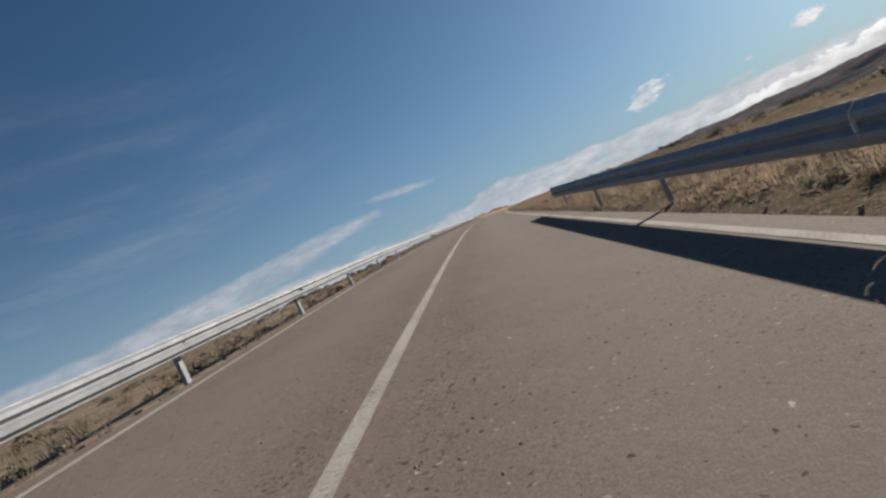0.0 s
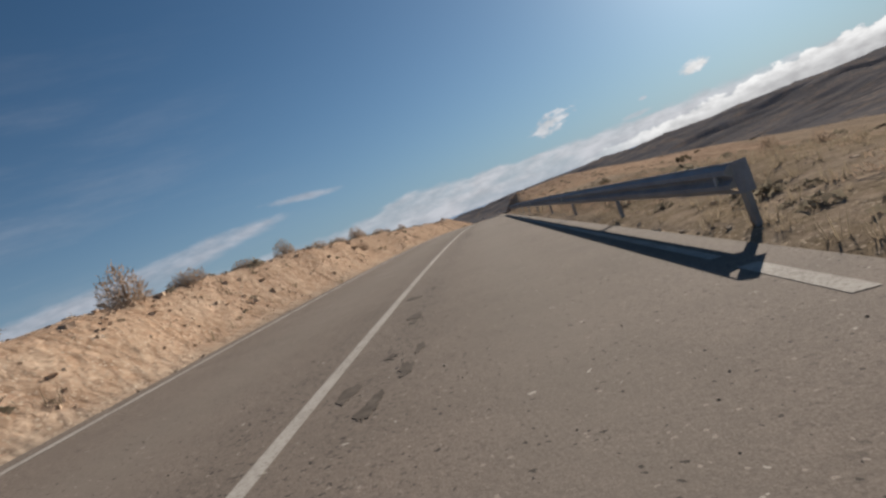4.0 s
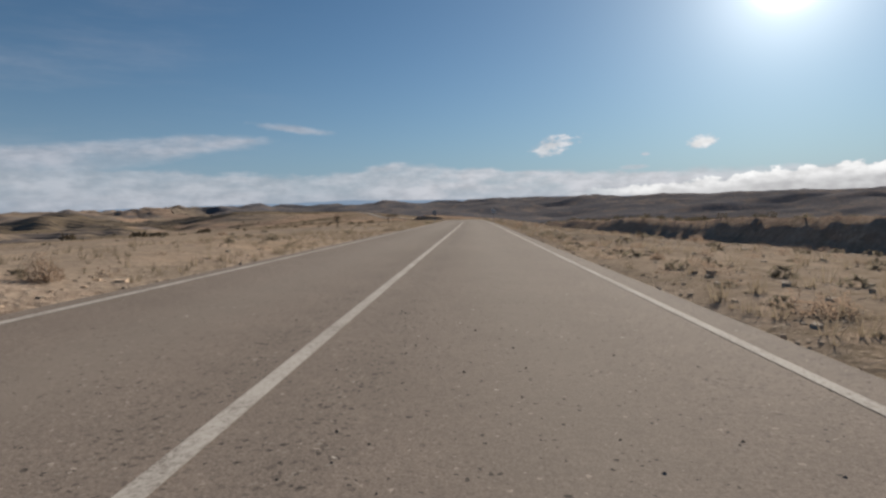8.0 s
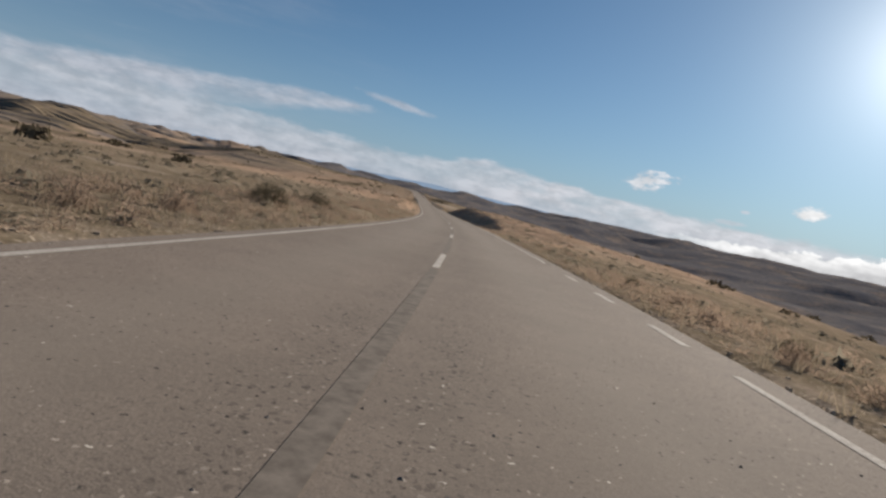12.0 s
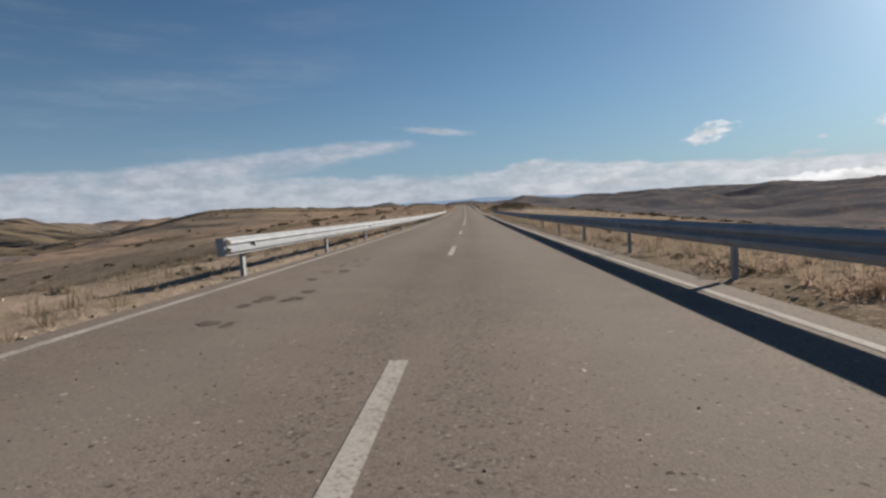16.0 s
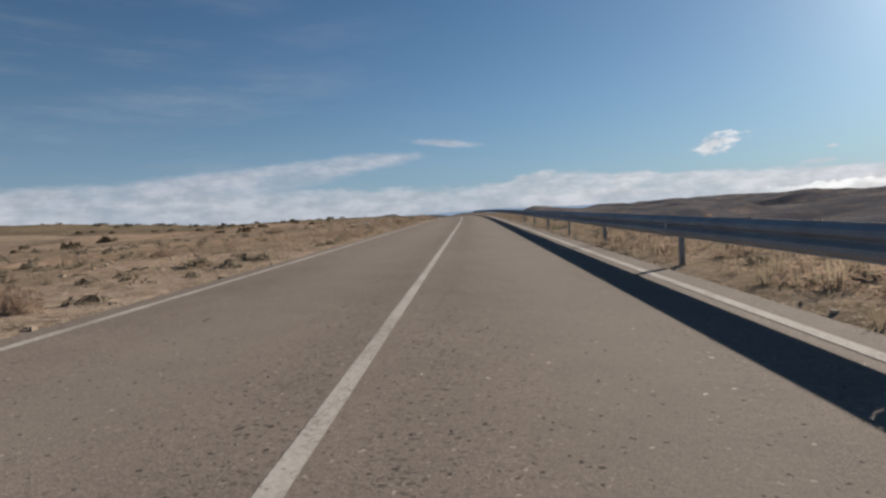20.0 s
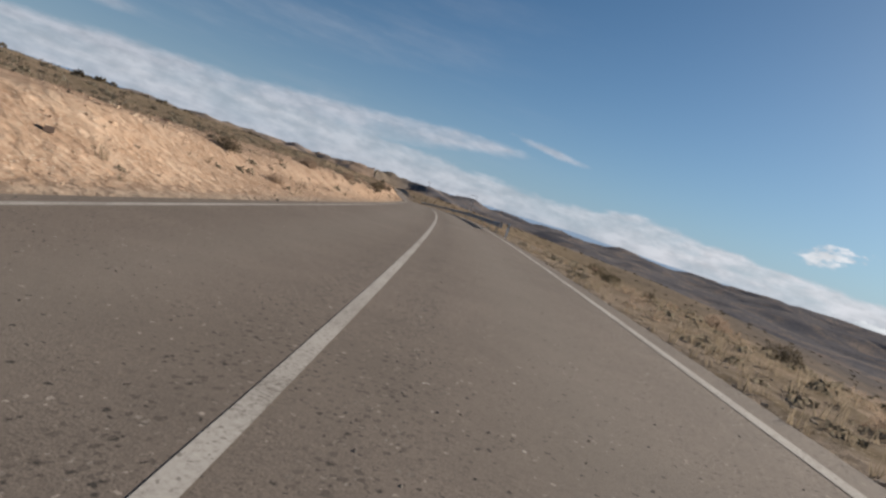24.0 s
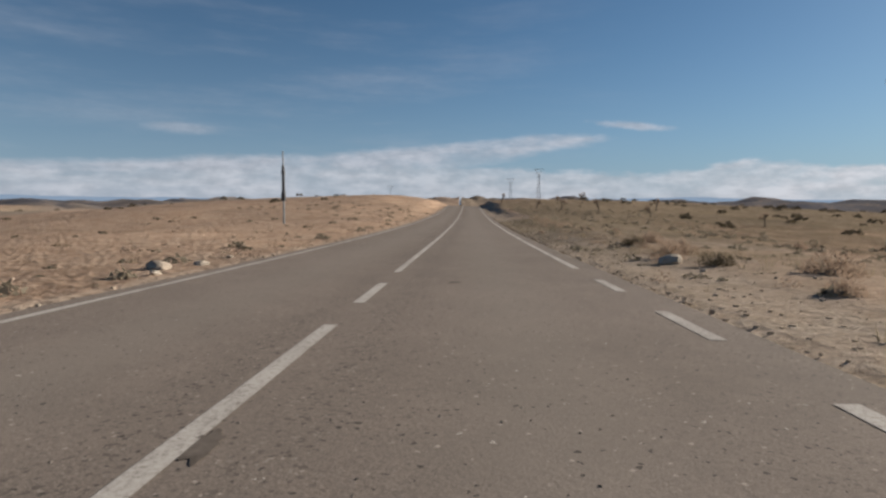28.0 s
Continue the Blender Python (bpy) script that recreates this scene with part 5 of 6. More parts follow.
# ---- plants and stones ----
def clump_mesh(name, seed, material, leaves=150, spread=0.5, tall=0.55, stems=9):
    """A twiggy shrub: bent stems from one root and a loose, gappy dome of small leaf sprays."""
    r = random.Random(seed)
    verts, faces = [], []
    for _ in range(stems):
        a, lean = r.uniform(0, 6.283), r.uniform(.15, .8)
        tip = Vector((math.cos(a) * spread * lean, math.sin(a) * spread * lean, tall * r.uniform(.55, .95)))
        w = .012
        n = Vector((-math.sin(a), math.cos(a), 0)) * w
        k = len(verts)
        mid = tip * .55 + Vector((0, 0, .06))
        for p, f in ((Vector((0, 0, -.06)), 1.0), (mid, .7), (tip, .2)):
            verts += [tuple(p + n * f), tuple(p - n * f), tuple(p + Vector((0, 0, w * f)))]
        for o in (0, 3):
            for i in range(3):
                j = (i + 1) % 3
                faces.append((k + o + i, k + o + j, k + o + 3 + j, k + o + 3 + i))
    humps = [(r.uniform(0, 6.283), r.uniform(.2, 1.2), r.uniform(.75, 1.2)) for _ in range(9)]
    for _ in range(leaves):
        d = Vector((r.gauss(0, 1), r.gauss(0, 1), abs(r.gauss(0, .8)))).normalized()
        a, el = math.atan2(d.y, d.x), math.asin(d.z)
        k = 1.0
        for ha, he, hk in humps:
            near = math.exp(-((math.cos(a) - math.cos(ha)) ** 2 + (math.sin(a) - math.sin(ha)) ** 2 + (el - he) ** 2) * 3)
            k += (hk - 1) * near
        reach = k * (r.random() ** .42)
        p = Vector((d.x * spread * reach, d.y * spread * reach, max(.0, d.z * tall * reach)))
        way = (d + Vector((r.gauss(0, .5), r.gauss(0, .5), r.gauss(.25, .5)))).normalized()
        across = way.cross(Vector((r.gauss(0, 1), r.gauss(0, 1), r.gauss(0, 1)))).normalized()
        long_, wide = r.uniform(.05, .13) * spread * 2, r.uniform(.006, .016)
        k = len(verts)
        verts += [tuple(p - across * wide), tuple(p + across * wide), tuple(p + way * long_)]
        faces.append((k, k + 1, k + 2))
    return mesh_of(name, verts, faces, material)


BUSHES = [clump_mesh("scrub_bush", 100 + i, BUSH, 1150, .48, .42 + .05 * i, 12) for i in range(5)]
DARK_BUSHES = [clump_mesh("scrub_bush", 200 + i, BUSH_DARK, 1150, .52, .46 + .05 * i, 10) for i in range(4)]


def bush(s, u, size, dark=False, seed=0, sink=0.03):
    r = random.Random(seed * 7919 + int(s * 10))
    me = r.choice(DARK_BUSHES if dark else BUSHES)
    ob = new("scrub_bush", me)
    p = spot(s, u, -sink * size)
    ob.matrix_basis = Matrix.Translation(p) @ pose(0, 0, 0, r.uniform(-6, 6), r.uniform(-6, 6), r.uniform(0, 360)) @ Matrix.Diagonal((size * r.uniform(.85, 1.2), size * r.uniform(.85, 1.2), size * r.uniform(.8, 1.15), 1))
    lab = "dark green-grey scrub bush on stony ground" if dark else ("tall dry grey-brown scrub bush" if size > 1.1 else "small dry grey-brown scrub bush")
    return tagged(ob, lab, "bush", "scrub bushes")
def tree_mesh(seed, tall, spread):
    """Trunk and limbs of a small bare tree in one mesh, and its fine twigs in another."""
    r = random.Random(seed)
    wood_bm, twig_v, twig_f = bmesh.new(), [], []

    def limb(p, d, length, radius, depth):
        q = p + d * length
        tube(wood_bm, p, q, radius, 6, radius * .62)
        if depth == 0:
            for _ in range(12):
                e = Vector((r.gauss(0, 1), r.gauss(0, 1), abs(r.gauss(.5, .7)))).normalized()
                a = p.lerp(q, r.uniform(.3, 1))
                b = a + e * r.uniform(.18, .42) * spread
                n = e.cross(Vector((0, 0, 1))).normalized() * .007
                k = len(twig_v)
                mid = a.lerp(b, .5) + Vector((r.uniform(-.04, .04), r.uniform(-.04, .04), .02))
                twig_v.extend([tuple(a + n), tuple(a - n), tuple(mid - n * .7), tuple(mid + n * .7), tuple(b)])
                twig_f.extend([(k, k + 1, k + 2, k + 3), (k + 3, k + 2, k + 4)])
            return
        for _ in range(r.randint(3, 4)):
            e = (d + Vector((r.gauss(0, .55), r.gauss(0, .55), r.gauss(.1, .3)))).normalized()
            limb(q if r.random() < .6 else p.lerp(q, r.uniform(.6, .95)), e, length * r.uniform(.6, .85), radius * .6, depth - 1)

    limb(Vector((0, 0, -.15)), Vector((r.uniform(-.1, .1), r.uniform(-.1, .1), 1)).normalized(), tall * .32, tall * .035, 3)
    me = bpy.data.meshes.new("trunk")
    wood_bm.to_mesh(me)
    wood_bm.free()
    me.materials.append(BARK)
    return me, mesh_of("crown", twig_v, twig_f, BUSH)


TREES = [tree_mesh(40 + i, 2.2, 1.0) for i in range(3)]


def bare_tree(s, u, size, k=0):
    root = new("bare_tree")
    root.matrix_basis = Matrix.Translation(spot(s, u)) @ pose(0, 0, 0, 0, 0, 73 * k + s) @ Matrix.Scale(size, 4)
    tagged(root, "small leafless tree with thin grey branches", "tree", "bare trees")
    part("trunk", TREES[k % 3][0], BARK, root)
    part("crown", TREES[k % 3][1], BUSH, root)


for k, (s, u, size) in enumerate(((366.6, -11.5, .8), (407, -12, .55), (1200, 6.8, .9), (1169, 12, .9), (1177, 10, .8), (1163, 15, .9), (1185, 14, .9), (1158, 19, .8), (1192, 19, 1.0),
                                  (1150, 26, .8), (1172, 24, .9), (132, -62, 1.6), (150, -80, 1.8), (95, -55, 1.4), (60, -48, 1.2), (40, -60, 1.4), (112, -70, 1.5))):
    bare_tree(s, u, size, k)

# bushes in the places where they stand: bank tops, bank faces, field edges, verges
for s, u, size, dark in (
        (150, -4.7, .8, 0), (153, -5.3, .9, 0), (156, -5.1, 1.0, 0), (158.5, -4.9, .8, 0), (161, -4.9, 1.35, 0), (163.2, -4.8, .9, 0), (166.5, -4.8, 1.1, 0), (169, -5.0, .8, 0), (172.5, -5.2, .7, 0),
        (176, -5.2, .9, 0), (179, -5.0, .8, 0), (182.5, -5.1, 1.0, 0), (186, -5.0, .9, 0), (189, -5.4, .9, 0), (193, -5.2, .8, 0), (198, -5.6, .9, 0), (204, -5.4, .8, 0), (183, -4.2, .6, 0), (181, -4.1, .5, 0),
        (128, -4.9, .7, 0), (133, -5.2, .9, 0), (137, -5.4, .8, 0), (143, -5.2, .7, 0), (122, -8, .9, 0), (115, -9, .8, 0), (105, -11, 1.0, 0),
        (262, -7.4, .9, 0), (274, -7.6, 1.1, 1), (280, -7.0, .9, 0), (290, -6.8, .7, 0), (296, -5.6, .5, 0),
        (595, -5.6, 1.5, 0), (597.4, -5.4, 1.1, 0), (600, -5.9, .8, 0), (576, -8.2, 1.2, 0), (582, -7.8, .8, 0), (579, -5.2, .5, 1), (585, -5.6, .6, 0), (590, -6.2, .7, 0), (571, -5.0, .45, 1), (606, -5.2, .8, 0),
        (742.3, -4.5, .75, 0), (741.2, -3.9, .45, 0), (754.8, -5.2, .7, 0), (757.9, -5.0, .7, 0), (774.8, -4.8, .8, 0), (791.6, -4.6, .65, 0), (791.4, -4.1, .45, 0), (832.7, -5.2, .7, 0), (834, -6.6, .9, 0), (838, -5.0, .5, 0),
        (946.3, -4.7, .75, 1), (945, -6.4, .9, 0), (986.7, -4.9, .9, 1), (984.8, -4.6, .8, 1), (989.5, -5.3, 1.0, 0), (992.5, -5.2, 1.1, 1), (997, -4.9, .9, 0), (1000, -5.3, .8, 1), (1004.5, -5.0, .8, 1), (1010, -5.2, .9, 0),
        (1032.1, -4.45, .55, 1), (1031.5, -3.62, .4, 1), (1033.5, -3.6, .35, 0), (1028.9, -5.0, .6, 1), (285.9, -6.2, .8, 1), (1026.5, -6.6, .9, 1), (1018, -6.4, .8, 0), (1033, -6.3, .7, 0), (935, -5.6, .8, 0), (928, -5.4, .7, 0), (918, -6.0, .9, 0), (957, -5.2, .7, 1), (966, -5.5, .9, 0), (974, -5.2, .8, 0),
        (577, 7.6, .5, 1), (580.5, 7.5, .4, 1), (583, 7.8, .55, 1), (586, 7.6, .4, 0), (588.5, 7.7, .5, 1), (592, 7.6, .45, 1), (594, 7.8, .6, 1), (597, 7.4, .4, 1), (599, 7.3, .55, 1), (601.5, 7.2, .4, 0), (603.5, 7.0, .5, 1), (606, 6.6, .45, 1), (565, 7.2, .4, 1), (560, 7.0, .5, 1), (555, 6.8, .4, 1), (571, 7.4, .5, 1),
        (246, 6.3, .4, 1), (250, 6.4, .35, 1), (254, 6.3, .45, 1), (257, 6.4, .4, 1), (259.5, 6.3, .5, 1), (262, 6.3, .45, 1), (264, 6.4, .35, 1), (265.6, 6.2, .4, 0),
        (1060, -5.6, .6, 0), (1063, -5.4, .55, 0), (1066, -6.3, .7, 0), (1069, -5.2, .5, 0), (1071, -7.2, .7, 0), (1074, -6.2, .6, 0), (1077, -7.6, .6, 0),
        (1070.3, -6.8, 0.54, 1), (1067.9, -9.0, 0.72, 0), (1077.7, -7.7, 0.59, 1), (1069.4, -6.8, 0.48, 0), (1078.6, -12.0, 0.68, 1), (1071.3, -10.7, 0.66, 0), (1079.3, -6.7, 0.61, 0), (1074.1, -7.3, 0.57, 1), (1080.1, -12.5, 0.59, 1), (1079.7, -10.3, 0.71, 0), (1074.1, -9.1, 0.61, 0), (1069.3, -8.3, 0.68, 1), (1067.6, -10.7, 0.50, 0), (1073.6, -8.6, 0.75, 1), (1072.8, -7.5, 0.62, 1), (1072.0, -11.6, 0.51, 0), (1079.7, -6.8, 0.42, 1), (1077.7, -10.6, 0.48, 1), (1069.5, -9.4, 0.41, 0), (1079.5, -13.2, 0.66, 0), (1067.3, -8.2, 0.74, 0), (1072.7, -13.1, 0.62, 0), (1071.1, -7.4, 0.56, 1), (1072.3, -13.2, 0.52, 1), (1067.6, -7.3, 0.67, 1), (1071.1, -6.7, 0.74, 0),
        (1111.2, 5.6, .6, 1), (1106.6, 5.9, .6, 1), (1107.6, 5.5, .45, 0), (1113.2, 5.4, .7, 0), (1109.6, 6.6, .8, 0), (1115.5, 6.5, .8, 0), (1118.5, 6.2, .7, 1), (1104.6, 6.4, .8, 1), (1121, 7.5, .9, 0),
        (360.6, 4.9, .55, 0), (361.9, 4.7, .55, 0), (374.2, -3.8, .55, 1), (377.8, -3.6, .45, 1), (285.7, 5.6, .55, 1), (279, 4.4, .5, 0), (279.9, 4.3, .6, 0), (320.8, -4.2, .5, 0), (379, -12, .7, 1),
        (480.3, -4.4, .8, 0), (478.1, -4.6, .7, 0), (487, -5.2, 1.1, 1), (493.8, -5.6, 1.2, 1), (491, -6.5, 1.0, 1), (486.3, 5.0, .5, 1), (478, 4.5, .5, 0), (476.5, 4.6, .6, 0), (481, 4.8, .6, 0), (479.3, 5.3, .6, 1), (474.8, 4.7, .5, 0), (483.5, 5.2, .6, 0),
        (674.9, -4.9, .5, 0), (682.7, 5.4, .7, 0), (654.5, 4.9, .8, 0), (634, 4.4, .5, 0), (83.3, 4.8, .6, 0), (82.4, 4.3, .5, 0), (43, 4.5, .6, 0), (715.4, 5.4, .6, 0), (712.5, 5.0, .5, 1),
        (437.4, -4.0, .45, 1), (437.2, 4.2, .35, 1), (435.4, 4.1, .5, 0), (447, 4.5, .4, 0), (749, 5.6, .8, 1), (752, 6.2, .9, 1), (746, 6.8, .9, 1), (755, 5.8, .8, 1), (758, 6.6, .9, 1), (761, 5.9, .7, 1), (744, 8.2, .9, 1), (750, 8.6, 1.1, 1), (764, 6.6, .8, 1), (741, 7.4, .7, 1)):
    bush(s, u, size, bool(dark))

rng = random.Random(5)
tops = np.array([(t[0], t[9]) for t in LEFT_LAND]), np.array([(t[0], t[9]) for t in RIGHT_LAND])
count = 0
while count < 170:
    s, side = rng.uniform(20, 1150), rng.choice((-1, 1))
    t = tops[0] if side < 0 else tops[1]
    if rng.random() > np.interp(s, t[:, 0], t[:, 1]):
        continue
    d = 1.1 + 10 * rng.random() ** 1.6
    if side < 0 and s > 1082:
        continue
    bush(s, ROAD_LEFT - d if side < 0 else ROAD_RIGHT + d, rng.uniform(.22, .6) + (.25 if d > 6 else 0), rng.random() < .25, count)
    count += 1


# ---- loose growth and gravel, too many to count ----
def strew(name, template, places, sizes, material, label, category, seed=0, flat=1.0, lift=-.02, level=None):
    """Copies of one small shape over many places, turned and scaled at random, in one mesh."""
    g = np.random.RandomState(seed)
    tv, tf = template
    tv = np.array(tv, float)
    P = np.array(places, float)
    n = len(P)
    x, y = plan(P[:, 0], P[:, 1])
    z = (level or ground_z)(P[:, 0], P[:, 1]) + lift
    a = g.uniform(0, 2 * math.pi, n)
    k = np.array(sizes, float)
    ca, sa = np.cos(a) * k, np.sin(a) * k
    V = np.empty((n, len(tv), 3))
    V[:, :, 0] = x[:, None] + tv[None, :, 0] * ca[:, None] - tv[None, :, 1] * sa[:, None]
    V[:, :, 1] = y[:, None] + tv[None, :, 0] * sa[:, None] + tv[None, :, 1] * ca[:, None]
    V[:, :, 2] = z[:, None] + tv[None, :, 2] * (k * g.uniform(.75, 1.25, n) * flat)[:, None]
    V += g.normal(0, .003, V.shape) * k[:, None, None]
    F = np.array(tf)
    F = (F[None] + (np.arange(n) * len(tv))[:, None, None]).reshape(-1, F.shape[1])
    me = bpy.data.meshes.new(name)
    me.vertices.add(V.shape[0] * V.shape[1])
    me.vertices.foreach_set("co", V.ravel())
    w = F.shape[1]
    me.loops.add(F.size)
    me.loops.foreach_set("vertex_index", F.ravel())
    me.polygons.add(len(F))
    me.polygons.foreach_set("loop_start", np.arange(0, F.size, w))
    me.polygons.foreach_set("loop_total", np.full(len(F), w))
    me.update(calc_edges=True)
    me.shade_flat()
    me.materials.append(material)
    return tagged(new(name, me), label, category, kind="stuff")


def tuft(seed, blades, high, spread, wide):
    g = random.Random(seed)
    v, f = [], []
    for _ in range(blades):
        a, lean = g.uniform(0, 6.283), g.uniform(.1, 1.0)
        b = Vector((g.uniform(-.3, .3) * spread, g.uniform(-.3, .3) * spread, -.03))
        t = b + Vector((math.cos(a) * spread * lean, math.sin(a) * spread * lean, high * g.uniform(.6, 1.1)))
        n = Vector((-math.sin(a), math.cos(a), 0)) * wide
        k = len(v)
        v += [tuple(b + n), tuple(b - n), tuple(t)]
        f.append((k, k + 1, k + 2))
    return v, f


def spray(seed, leaves):
    g = random.Random(seed)
    v, f = [], []
    for _ in range(leaves):
        d = Vector((g.gauss(0, 1), g.gauss(0, 1), abs(g.gauss(0, .8)))).normalized() * g.random() ** .4
        p = Vector((d.x * .5, d.y * .5, d.z * .45))
        e = Euler((g.uniform(0, 6.3), g.uniform(0, 6.3), g.uniform(0, 6.3))).to_matrix()
        k = len(v)
        for cx, cy in ((-.35, -1), (.35, -.8), (0, 1.6)):
            v.append(tuple(p + e @ Vector((cx * .05, cy * .06, 0))))
        f.append((k, k + 1, k + 2))
    return v, f


def cushion(seed, leaves):
    """A low, dense clump: overlapping small sprays over an uneven dome."""
    g = random.Random(seed)
    v, f = [], []
    humps = [(g.uniform(0, 6.28), g.uniform(.7, 1.25)) for _ in range(5)]
    for _ in range(leaves):
        a, e = g.uniform(0, 6.283), math.asin(g.random() ** .8)
        k = sum(h * math.exp(-3 * (1 - math.cos(a - b))) for b, h in humps) / (1e-6 + sum(math.exp(-3 * (1 - math.cos(a - b))) for b, h in humps))
        r = .5 * k * g.uniform(.75, 1.05)
        out = Vector((math.cos(a) * math.cos(e), math.sin(a) * math.cos(e), math.sin(e)))
        c = Vector((out.x * r, out.y * r, out.z * r * .72))
        side = out.cross(Vector((g.gauss(0, 1), g.gauss(0, 1), g.gauss(0, 1)))).normalized()
        up = (out.cross(side) + out * g.uniform(.1, .9)).normalized()
        n, w = len(v), g.uniform(.07, .15)
        v += [tuple(c - side * w - up * w * .6), tuple(c + side * w - up * w * .6), tuple(c + up * g.uniform(.12, .26))]
        f.append((n, n + 1, n + 2))
    return v, f


def pebble_shape(seed):
    g = random.Random(seed)
    bm = bmesh.new()
    bmesh.ops.create_cube(bm, size=.72)
    for v in bm.verts:
        v.co *= g.uniform(.65, 1.2)
        v.co.z *= .7
    bmesh.ops.triangulate(bm, faces=bm.faces[:])
    bm.verts.index_update()
    v, f = [tuple(v.co) for v in bm.verts], [tuple(x.index for x in q.verts) for q in bm.faces]
    bm.free()
    return v, f


G = np.random.RandomState(11)
for s, u, size, dark in ((91, -32, 2.2, 1), (103, -29, 1.9, 1), (104.5, -30, 1.5, 0), (133, -18, 1.4, 1), (79, -31, 1.6, 1), (97, -34, 1.4, 0), (936, 8.2, .8, 1), (941, 9.5, 1.0, 1), (947, 7.4, .7, 0), (951, 11, 1.1, 1), (956, 8.6, .9, 1),
                         (962, 10, 1.0, 0), (967, 7.2, .7, 1), (972, 9.4, 1.0, 1), (980, 11, 1.2, 1), (958, 14, 1.1, 1), (944, 15, 1.2, 0), (987, 8.8, .8, 0), (931, 6.4, .6, 0), (938, 5.6, .5, 0), (949, 5.4, .45, 0), (961, 5.8, .55, 1)):
    bush(s, u, size, bool(dark), 3)


def scatter(n, d_near, d_far, power, s0, s1, want, sides=(-1, 1)):
    """Places beside the road, thicker where want(s, u) is greater and near the road."""
    out = []
    while len(out) < n:
        s = G.uniform(s0, s1, 4000)
        sd = G.choice(sides, 4000)
        d = d_near + (d_far - d_near) * G.uniform(0, 1, 4000) ** power
        u = np.where(sd < 0, ROAD_LEFT - d, ROAD_RIGHT + d)
        keep = G.uniform(0, 1, 4000) < want(s, u)
        out += list(zip(s[keep], u[keep]))
    return out[:n]


def weight_scrub(s, u):
    z, soil, scrub, stony, wood, gravel = land(s, u)
    return np.clip(scrub * 1.1 - gravel * .8, .02, 1)


def weight_grass(s, u):
    z, soil, scrub, stony, wood, gravel = land(s, u)
    patch = fbm(s / 5, u / 2.5, 77, 3) + .5
    return np.clip((1.0 - soil * .93 - gravel * .6) * patch, .008, 1)


def weight_stone(s, u):
    z, soil, scrub, stony, wood, gravel = land(s, u)
    patch = fbm(s / 4, u / 2, 91, 3) + .5
    t1, t2 = np.array(LEFT_LAND), np.array(RIGHT_LAND)
    high = np.where(u < 0, np.interp(s, t1[:, 0], t1[:, 1]), np.interp(s, t2[:, 0], t2[:, 1]))
    return np.clip((stony + gravel * .8 - .2) * patch, .03, 1) * np.where(high > .3, .3, 1)


for k in range(3):
    pl = scatter((3600, 3600, 1100)[k], .7, 60, 1.7, -20, 1240, weight_scrub)
    strew("scrub", spray(60 + k, 48), pl, G.uniform(.16, .5, len(pl)) * (1 + .012 * np.abs([p[1] for p in pl])), (BUSH, BUSH, BUSH_DARK)[k],
          ("low dry grey-brown scrub over the stony ground", "tufts of dry scrub over the stony ground", "dark evergreen scrub over the stony ground")[k], "scrub", k)
for k in range(3):
    pl = scatter(6000, .7, 20, 1.5, -20, 1180, lambda s, u: np.clip(land(s, u)[2] * .9 + .1 - land(s, u)[5] * .35, .03, 1) * np.clip(fbm(s / 7, u / 5, 141, 3) + .55, .05, 1))
    strew("heath", cushion(170 + k, 28), pl, .14 + .42 * G.uniform(0, 1, len(pl)) ** 1.8, HEATH, "low rounded grey-brown heath dotted over the ground", "scrub", 70 + k, flat=.85)
# thick dark scrub that also stands in for the mound's shade
pl = [(G.normal(751, 8), G.uniform(5.0, 13.5)) for _ in range(900)]
strew("mound_scrub", cushion(177, 30), pl, G.uniform(.25, .7, len(pl)), BUSH_DARK, "dark low scrub on the stony mound by the road, standing in for its shade", "scrub", 76, flat=.7)
for k in range(2):
    pl = scatter(2900, .35, 4.2, 1.2, -20, 1160, lambda s, u: np.clip(land(s, u)[2] * 1.6 - .5 - land(s, u)[5], 0.01, 1) * np.clip(fbm(s / 6, u / 3, 79, 3) + .6, 0, 1))
    strew("verge_scrub", spray(64 + k, 70), pl, G.uniform(.25, .6, len(pl)), BUSH, "low dry brown scrub along the road's verge", "scrub", 5 + k)
for k in range(3):
    pl = scatter(7200, .15, 5.5, 1.3, -20, 1160, weight_grass)
    strew("dry_grass", tuft(70 + k, 18, .2, .13, .004), pl, G.uniform(.5, 1.6, len(pl)), STRAW, "dry straw-coloured grass along the road's edges", "grass", 10 + k)
for k in range(2):
    pl = [(G.uniform(a, b), ROAD_RIGHT + .75 + 3 * G.uniform(0, 1) ** 1.3) for a, b in ((-40, 20), (625, 712), (625, 712), (770, 895), (976, 1084)) for _ in range(300)]
    strew("tall_grass", tuft(84 + k, 26, .2, .13, .0045), pl, G.uniform(.8, 1.9, len(pl)), (STRAW, BUSH)[k], "tall dry grass and stalks behind the crash barriers", "grass", 24 + k)
pl = scatter(6000, 4, 40, 1.4, -20, 1160, weight_grass)
strew("field_grass", tuft(80, 16, .14, .2, .006), pl, G.uniform(.6, 1.5, len(pl)), STRAW, "dry straw-coloured grass in the fields", "grass", 20)
for k in range(2):
    pl = scatter(6000, .05, 5.5, 1.6, -20, 1160, weight_stone)
    strew("gravel", pebble_shape(90 + k), pl, G.uniform(.015, .075, len(pl)) * (1 + .8 * (G.uniform(0, 1, len(pl)) > .96)), STONE, "pale loose stones on the verge and banks", "gravel", 30 + k, lift=0.0)
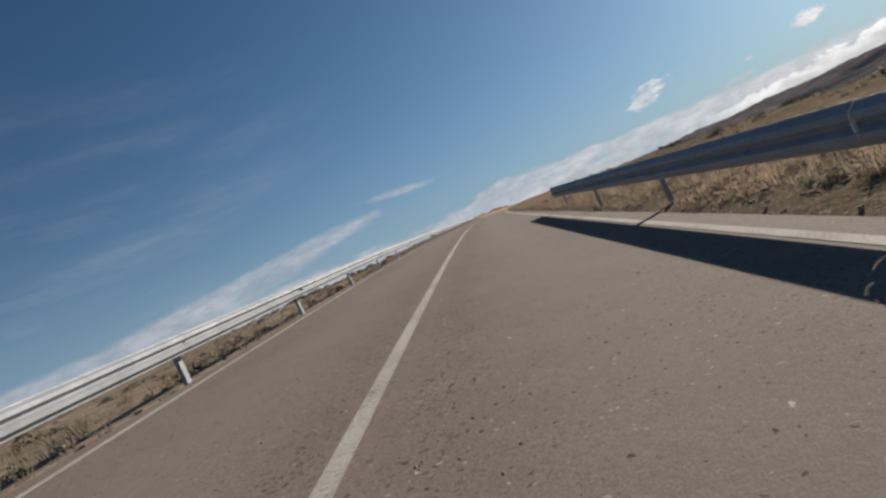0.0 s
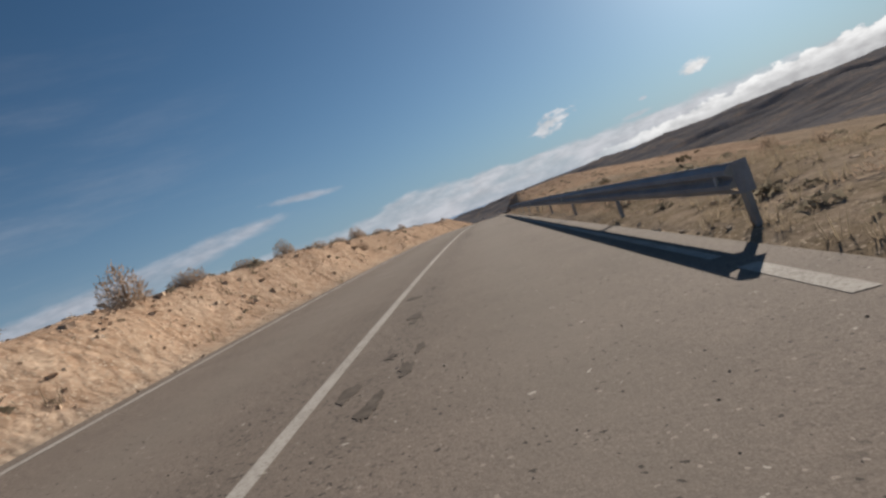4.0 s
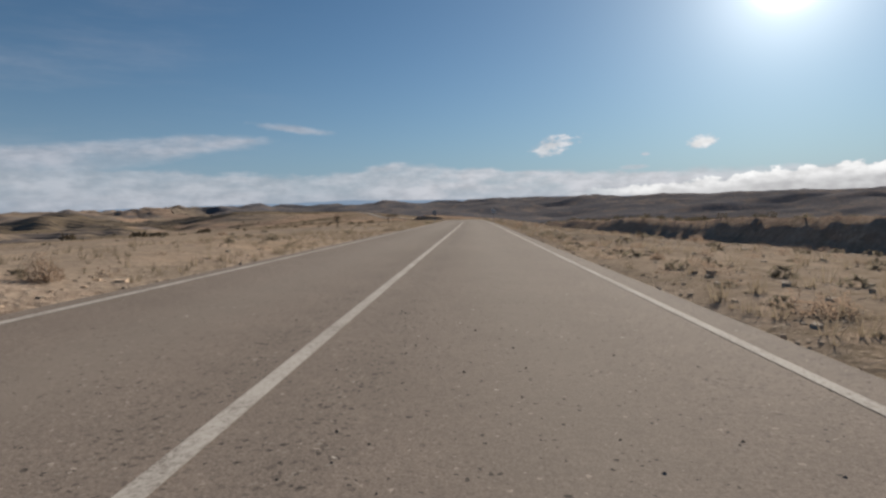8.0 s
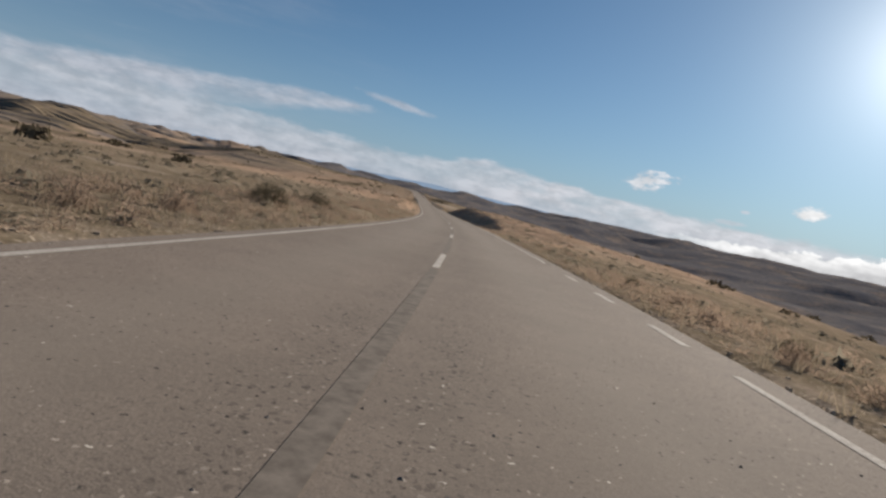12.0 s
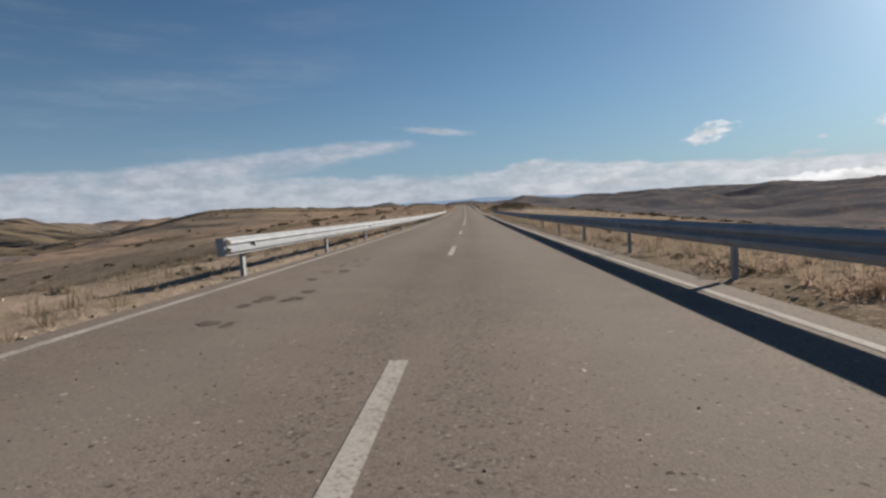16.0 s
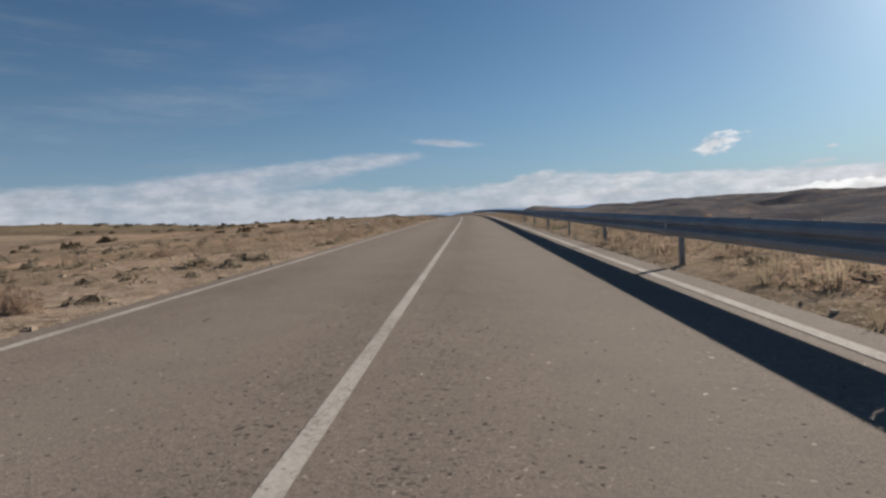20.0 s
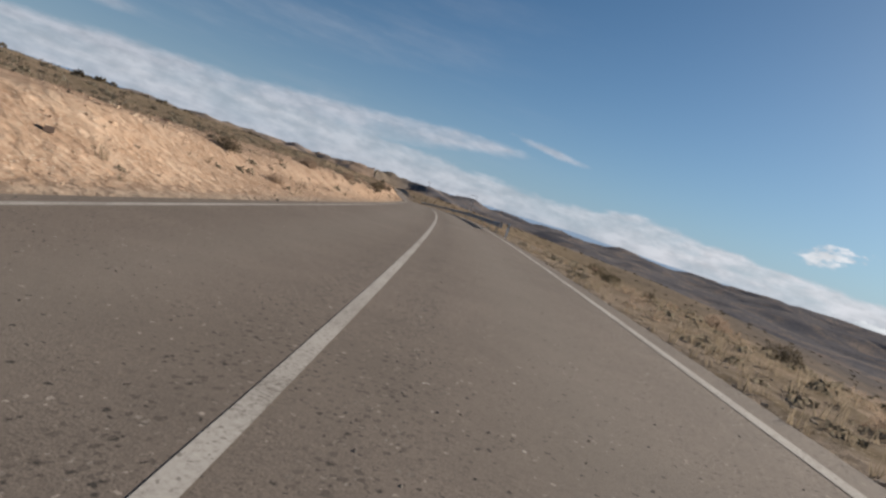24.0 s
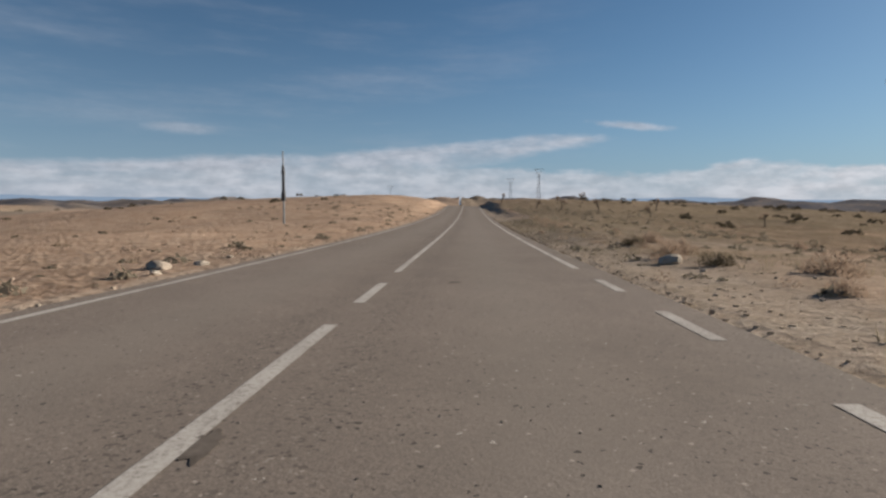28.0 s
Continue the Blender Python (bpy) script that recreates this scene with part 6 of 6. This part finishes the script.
for k in range(2):
    pl = [(G.uniform(1078, 1165), ROAD_RIGHT + .1 + 3.4 * G.uniform(0, 1) ** 1.4) for _ in range(1600)]
    strew("gravel", pebble_shape(94 + k), pl, .015 + .055 * G.uniform(0, 1, len(pl)) ** 2, STONE, "pale loose stones on the gravel verge", "gravel", 34 + k, lift=0.0)
pl = scatter(4200, 18, 240, 1.2, -20, 1300, weight_scrub)
strew("far_scrub", cushion(99, 26), pl, G.uniform(.6, 1.9, len(pl)), BUSH_DARK, "dark bushes dotted over the hillsides", "scrub", 40)
pl = [(G.uniform(345, 428), ROAD_RIGHT + G.uniform(13, 30)) for _ in range(520)]
strew("ridge_scrub", spray(98, 150), pl, G.uniform(.4, 1.0, len(pl)), BUSH_DARK, "dark bushes covering the shaded low ridge", "scrub", 41)


def weight_face(s, u):
    left = u < 0
    t1, t2 = np.array(LEFT_LAND), np.array(RIGHT_LAND)
    high = np.where(left, np.interp(s, t1[:, 0], t1[:, 1]), np.interp(s, t2[:, 0], t2[:, 1]))
    return np.clip(high / 1.6, 0, 1) * np.clip((fbm(s / 3, u / 1.2, 55, 3) + .55), 0, 1)


for k in range(2):
    pl = scatter(7000, .3, 4.2, 1.0, 105, 1060, weight_face)
    strew("bank_rubble", pebble_shape(130 + k), pl, G.uniform(.025, .08, len(pl)), RUBBLE, "crumbled orange stones lying on the cut banks", "rubble", 60 + k, lift=0.0)


for k in range(2):
    pl = scatter(2600, .5, 4.0, 1.0, 105, 1060, weight_face)
    strew("bank_rubble", pebble_shape(134 + k), pl, .06 + .13 * G.uniform(0, 1, len(pl)) ** 2, RUBBLE, "orange rocks half buried in the cut banks", "rubble", 64 + k, lift=-.012)
for k in range(2):
    pl = [(G.uniform(269, 405), ROAD_RIGHT + .8 + 13 * G.uniform(0, 1) ** 1.5) for _ in range(1800)]
    strew("gravel", pebble_shape(97 + k), pl, .03 + .13 * G.uniform(0, 1, len(pl)) ** 3, STONE, "pale stones strewn over the flat ground", "gravel", 37 + k, lift=0.0)
    pl = [(G.uniform(272, 410), ROAD_RIGHT + .6 + 15 * G.uniform(0, 1) ** 1.4) for _ in range(280)]
    strew("scrub", spray(167 + k, 80), pl, G.uniform(.2, .5, len(pl)), BUSH, "small dry shrubs dotted over the stony flat", "scrub", 47 + k)


# chippings worn proud of the asphalt, thickest either side of the middle line
def chipping(seed):
    g = random.Random(seed)
    ring = [(.5 * math.cos(1.57 * k + g.uniform(-.4, .4)) * g.uniform(.7, 1.2), .5 * math.sin(1.57 * k + g.uniform(-.4, .4)) * g.uniform(.7, 1.2), 0) for k in range(4)]
    return ring + [(g.uniform(-.15, .15), g.uniform(-.15, .15), .34)], [(0, 1, 4), (1, 2, 4), (2, 3, 4), (3, 0, 4)]


for k in range(3):
    n = 34000
    ps = G.uniform(-10, 1130, n)
    strip = np.where(G.uniform(0, 1, n) < .5, -.5, .55) + G.normal(0, .2, n)
    pu = np.where(G.uniform(0, 1, n) < .5, strip, G.uniform(-2.6, 3.2, n))
    keep = (G.uniform(0, 1, n) < np.clip(.55 + 1.4 * fbm(ps / 6, pu / 1.2, 191, 3), .08, 1)) & (np.abs(pu) > .09)
    pl = np.stack([ps, pu], 1)[keep]
    strew("chippings", chipping(200 + k), pl, .008 + .02 * G.uniform(0, 1, len(pl)) ** 2.2, CHIP, "small stone chippings standing proud of the worn asphalt", "chippings", 80 + k, lift=-.001, level=road_z)


def stone_mesh(seed):
    g = random.Random(seed)
    bm = bmesh.new()
    bmesh.ops.create_icosphere(bm, subdivisions=2, radius=.5)
    for v in bm.verts:
        n = noise.noise(v.co * 2.1 + Vector((seed, 0, 0)))
        v.co *= 1 + .45 * n
        v.co.z *= .62
        v.co.x *= 1.25
    me = bpy.data.meshes.new("stone")
    bm.to_mesh(me)
    bm.free()
    me.materials.append(STONE)
    return me


STONES = [stone_mesh(i) for i in range(5)]


def stone(s, u, size, k):
    ob = new("stone", STONES[k % 5])
    ob.matrix_basis = Matrix.Translation(spot(s, u, size * .12)) @ pose(0, 0, 0, 13 * k % 25, 7 * k % 20, 57 * k % 360) @ Matrix.Scale(size, 4)
    tagged(ob, "pale limestone block lying on the verge" if size > .3 else "small pale stone lying on the verge", "stone", "loose stones")


for k, (s, u, size) in enumerate(((1110, -4.0, .34), (1110.9, -3.7, .22), (1109.2, -3.6, .16), (1112.6, -3.9, .14), (1111.9, 5.0, .42), (88.2, -3.6, .28), (88.9, -3.9, .22), (87.3, -3.7, .18), (89.8, -3.5, .2), (90.6, -3.8, .16), (86.4, -3.5, .14),
                                  (794, -8.5, .3), (793, -8.0, .22), (835, -8.2, .42), (834, -9.4, .3), (836.5, -7.0, .24), (1078.4, -8.1, .62), (1079.1, -7.7, .5), (1079.5, -7.2, .45), (1079.9, -6.8, .4), (1080.3, -6.4, .35), (1078.9, -6.9, .3), (1076.5, -11, .5), (1077.6, -11.6, .42), (1078.6, -12, .5), (1072, -6.0, .5), (1070.6, -5.6, .35), (1073.5, -5.4, .3), (1075, -5.9, .26), (744, -7.6, .3))):
    stone(s, u, size, k)
for k in range(110):
    s = rng.uniform(60, 1150)
    side = rng.choice((-1, -1, 1)) if s < 1080 else 1
    d = rng.uniform(.3, 5) if side < 0 else rng.uniform(1.5, 6)
    t = np.array(LEFT_LAND if side < 0 else RIGHT_LAND)
    if np.interp(s, t[:, 0], t[:, 1]) < .3:
        stone(s, ROAD_LEFT - d if side < 0 else ROAD_RIGHT + d, rng.uniform(.06, .13), k + 3)
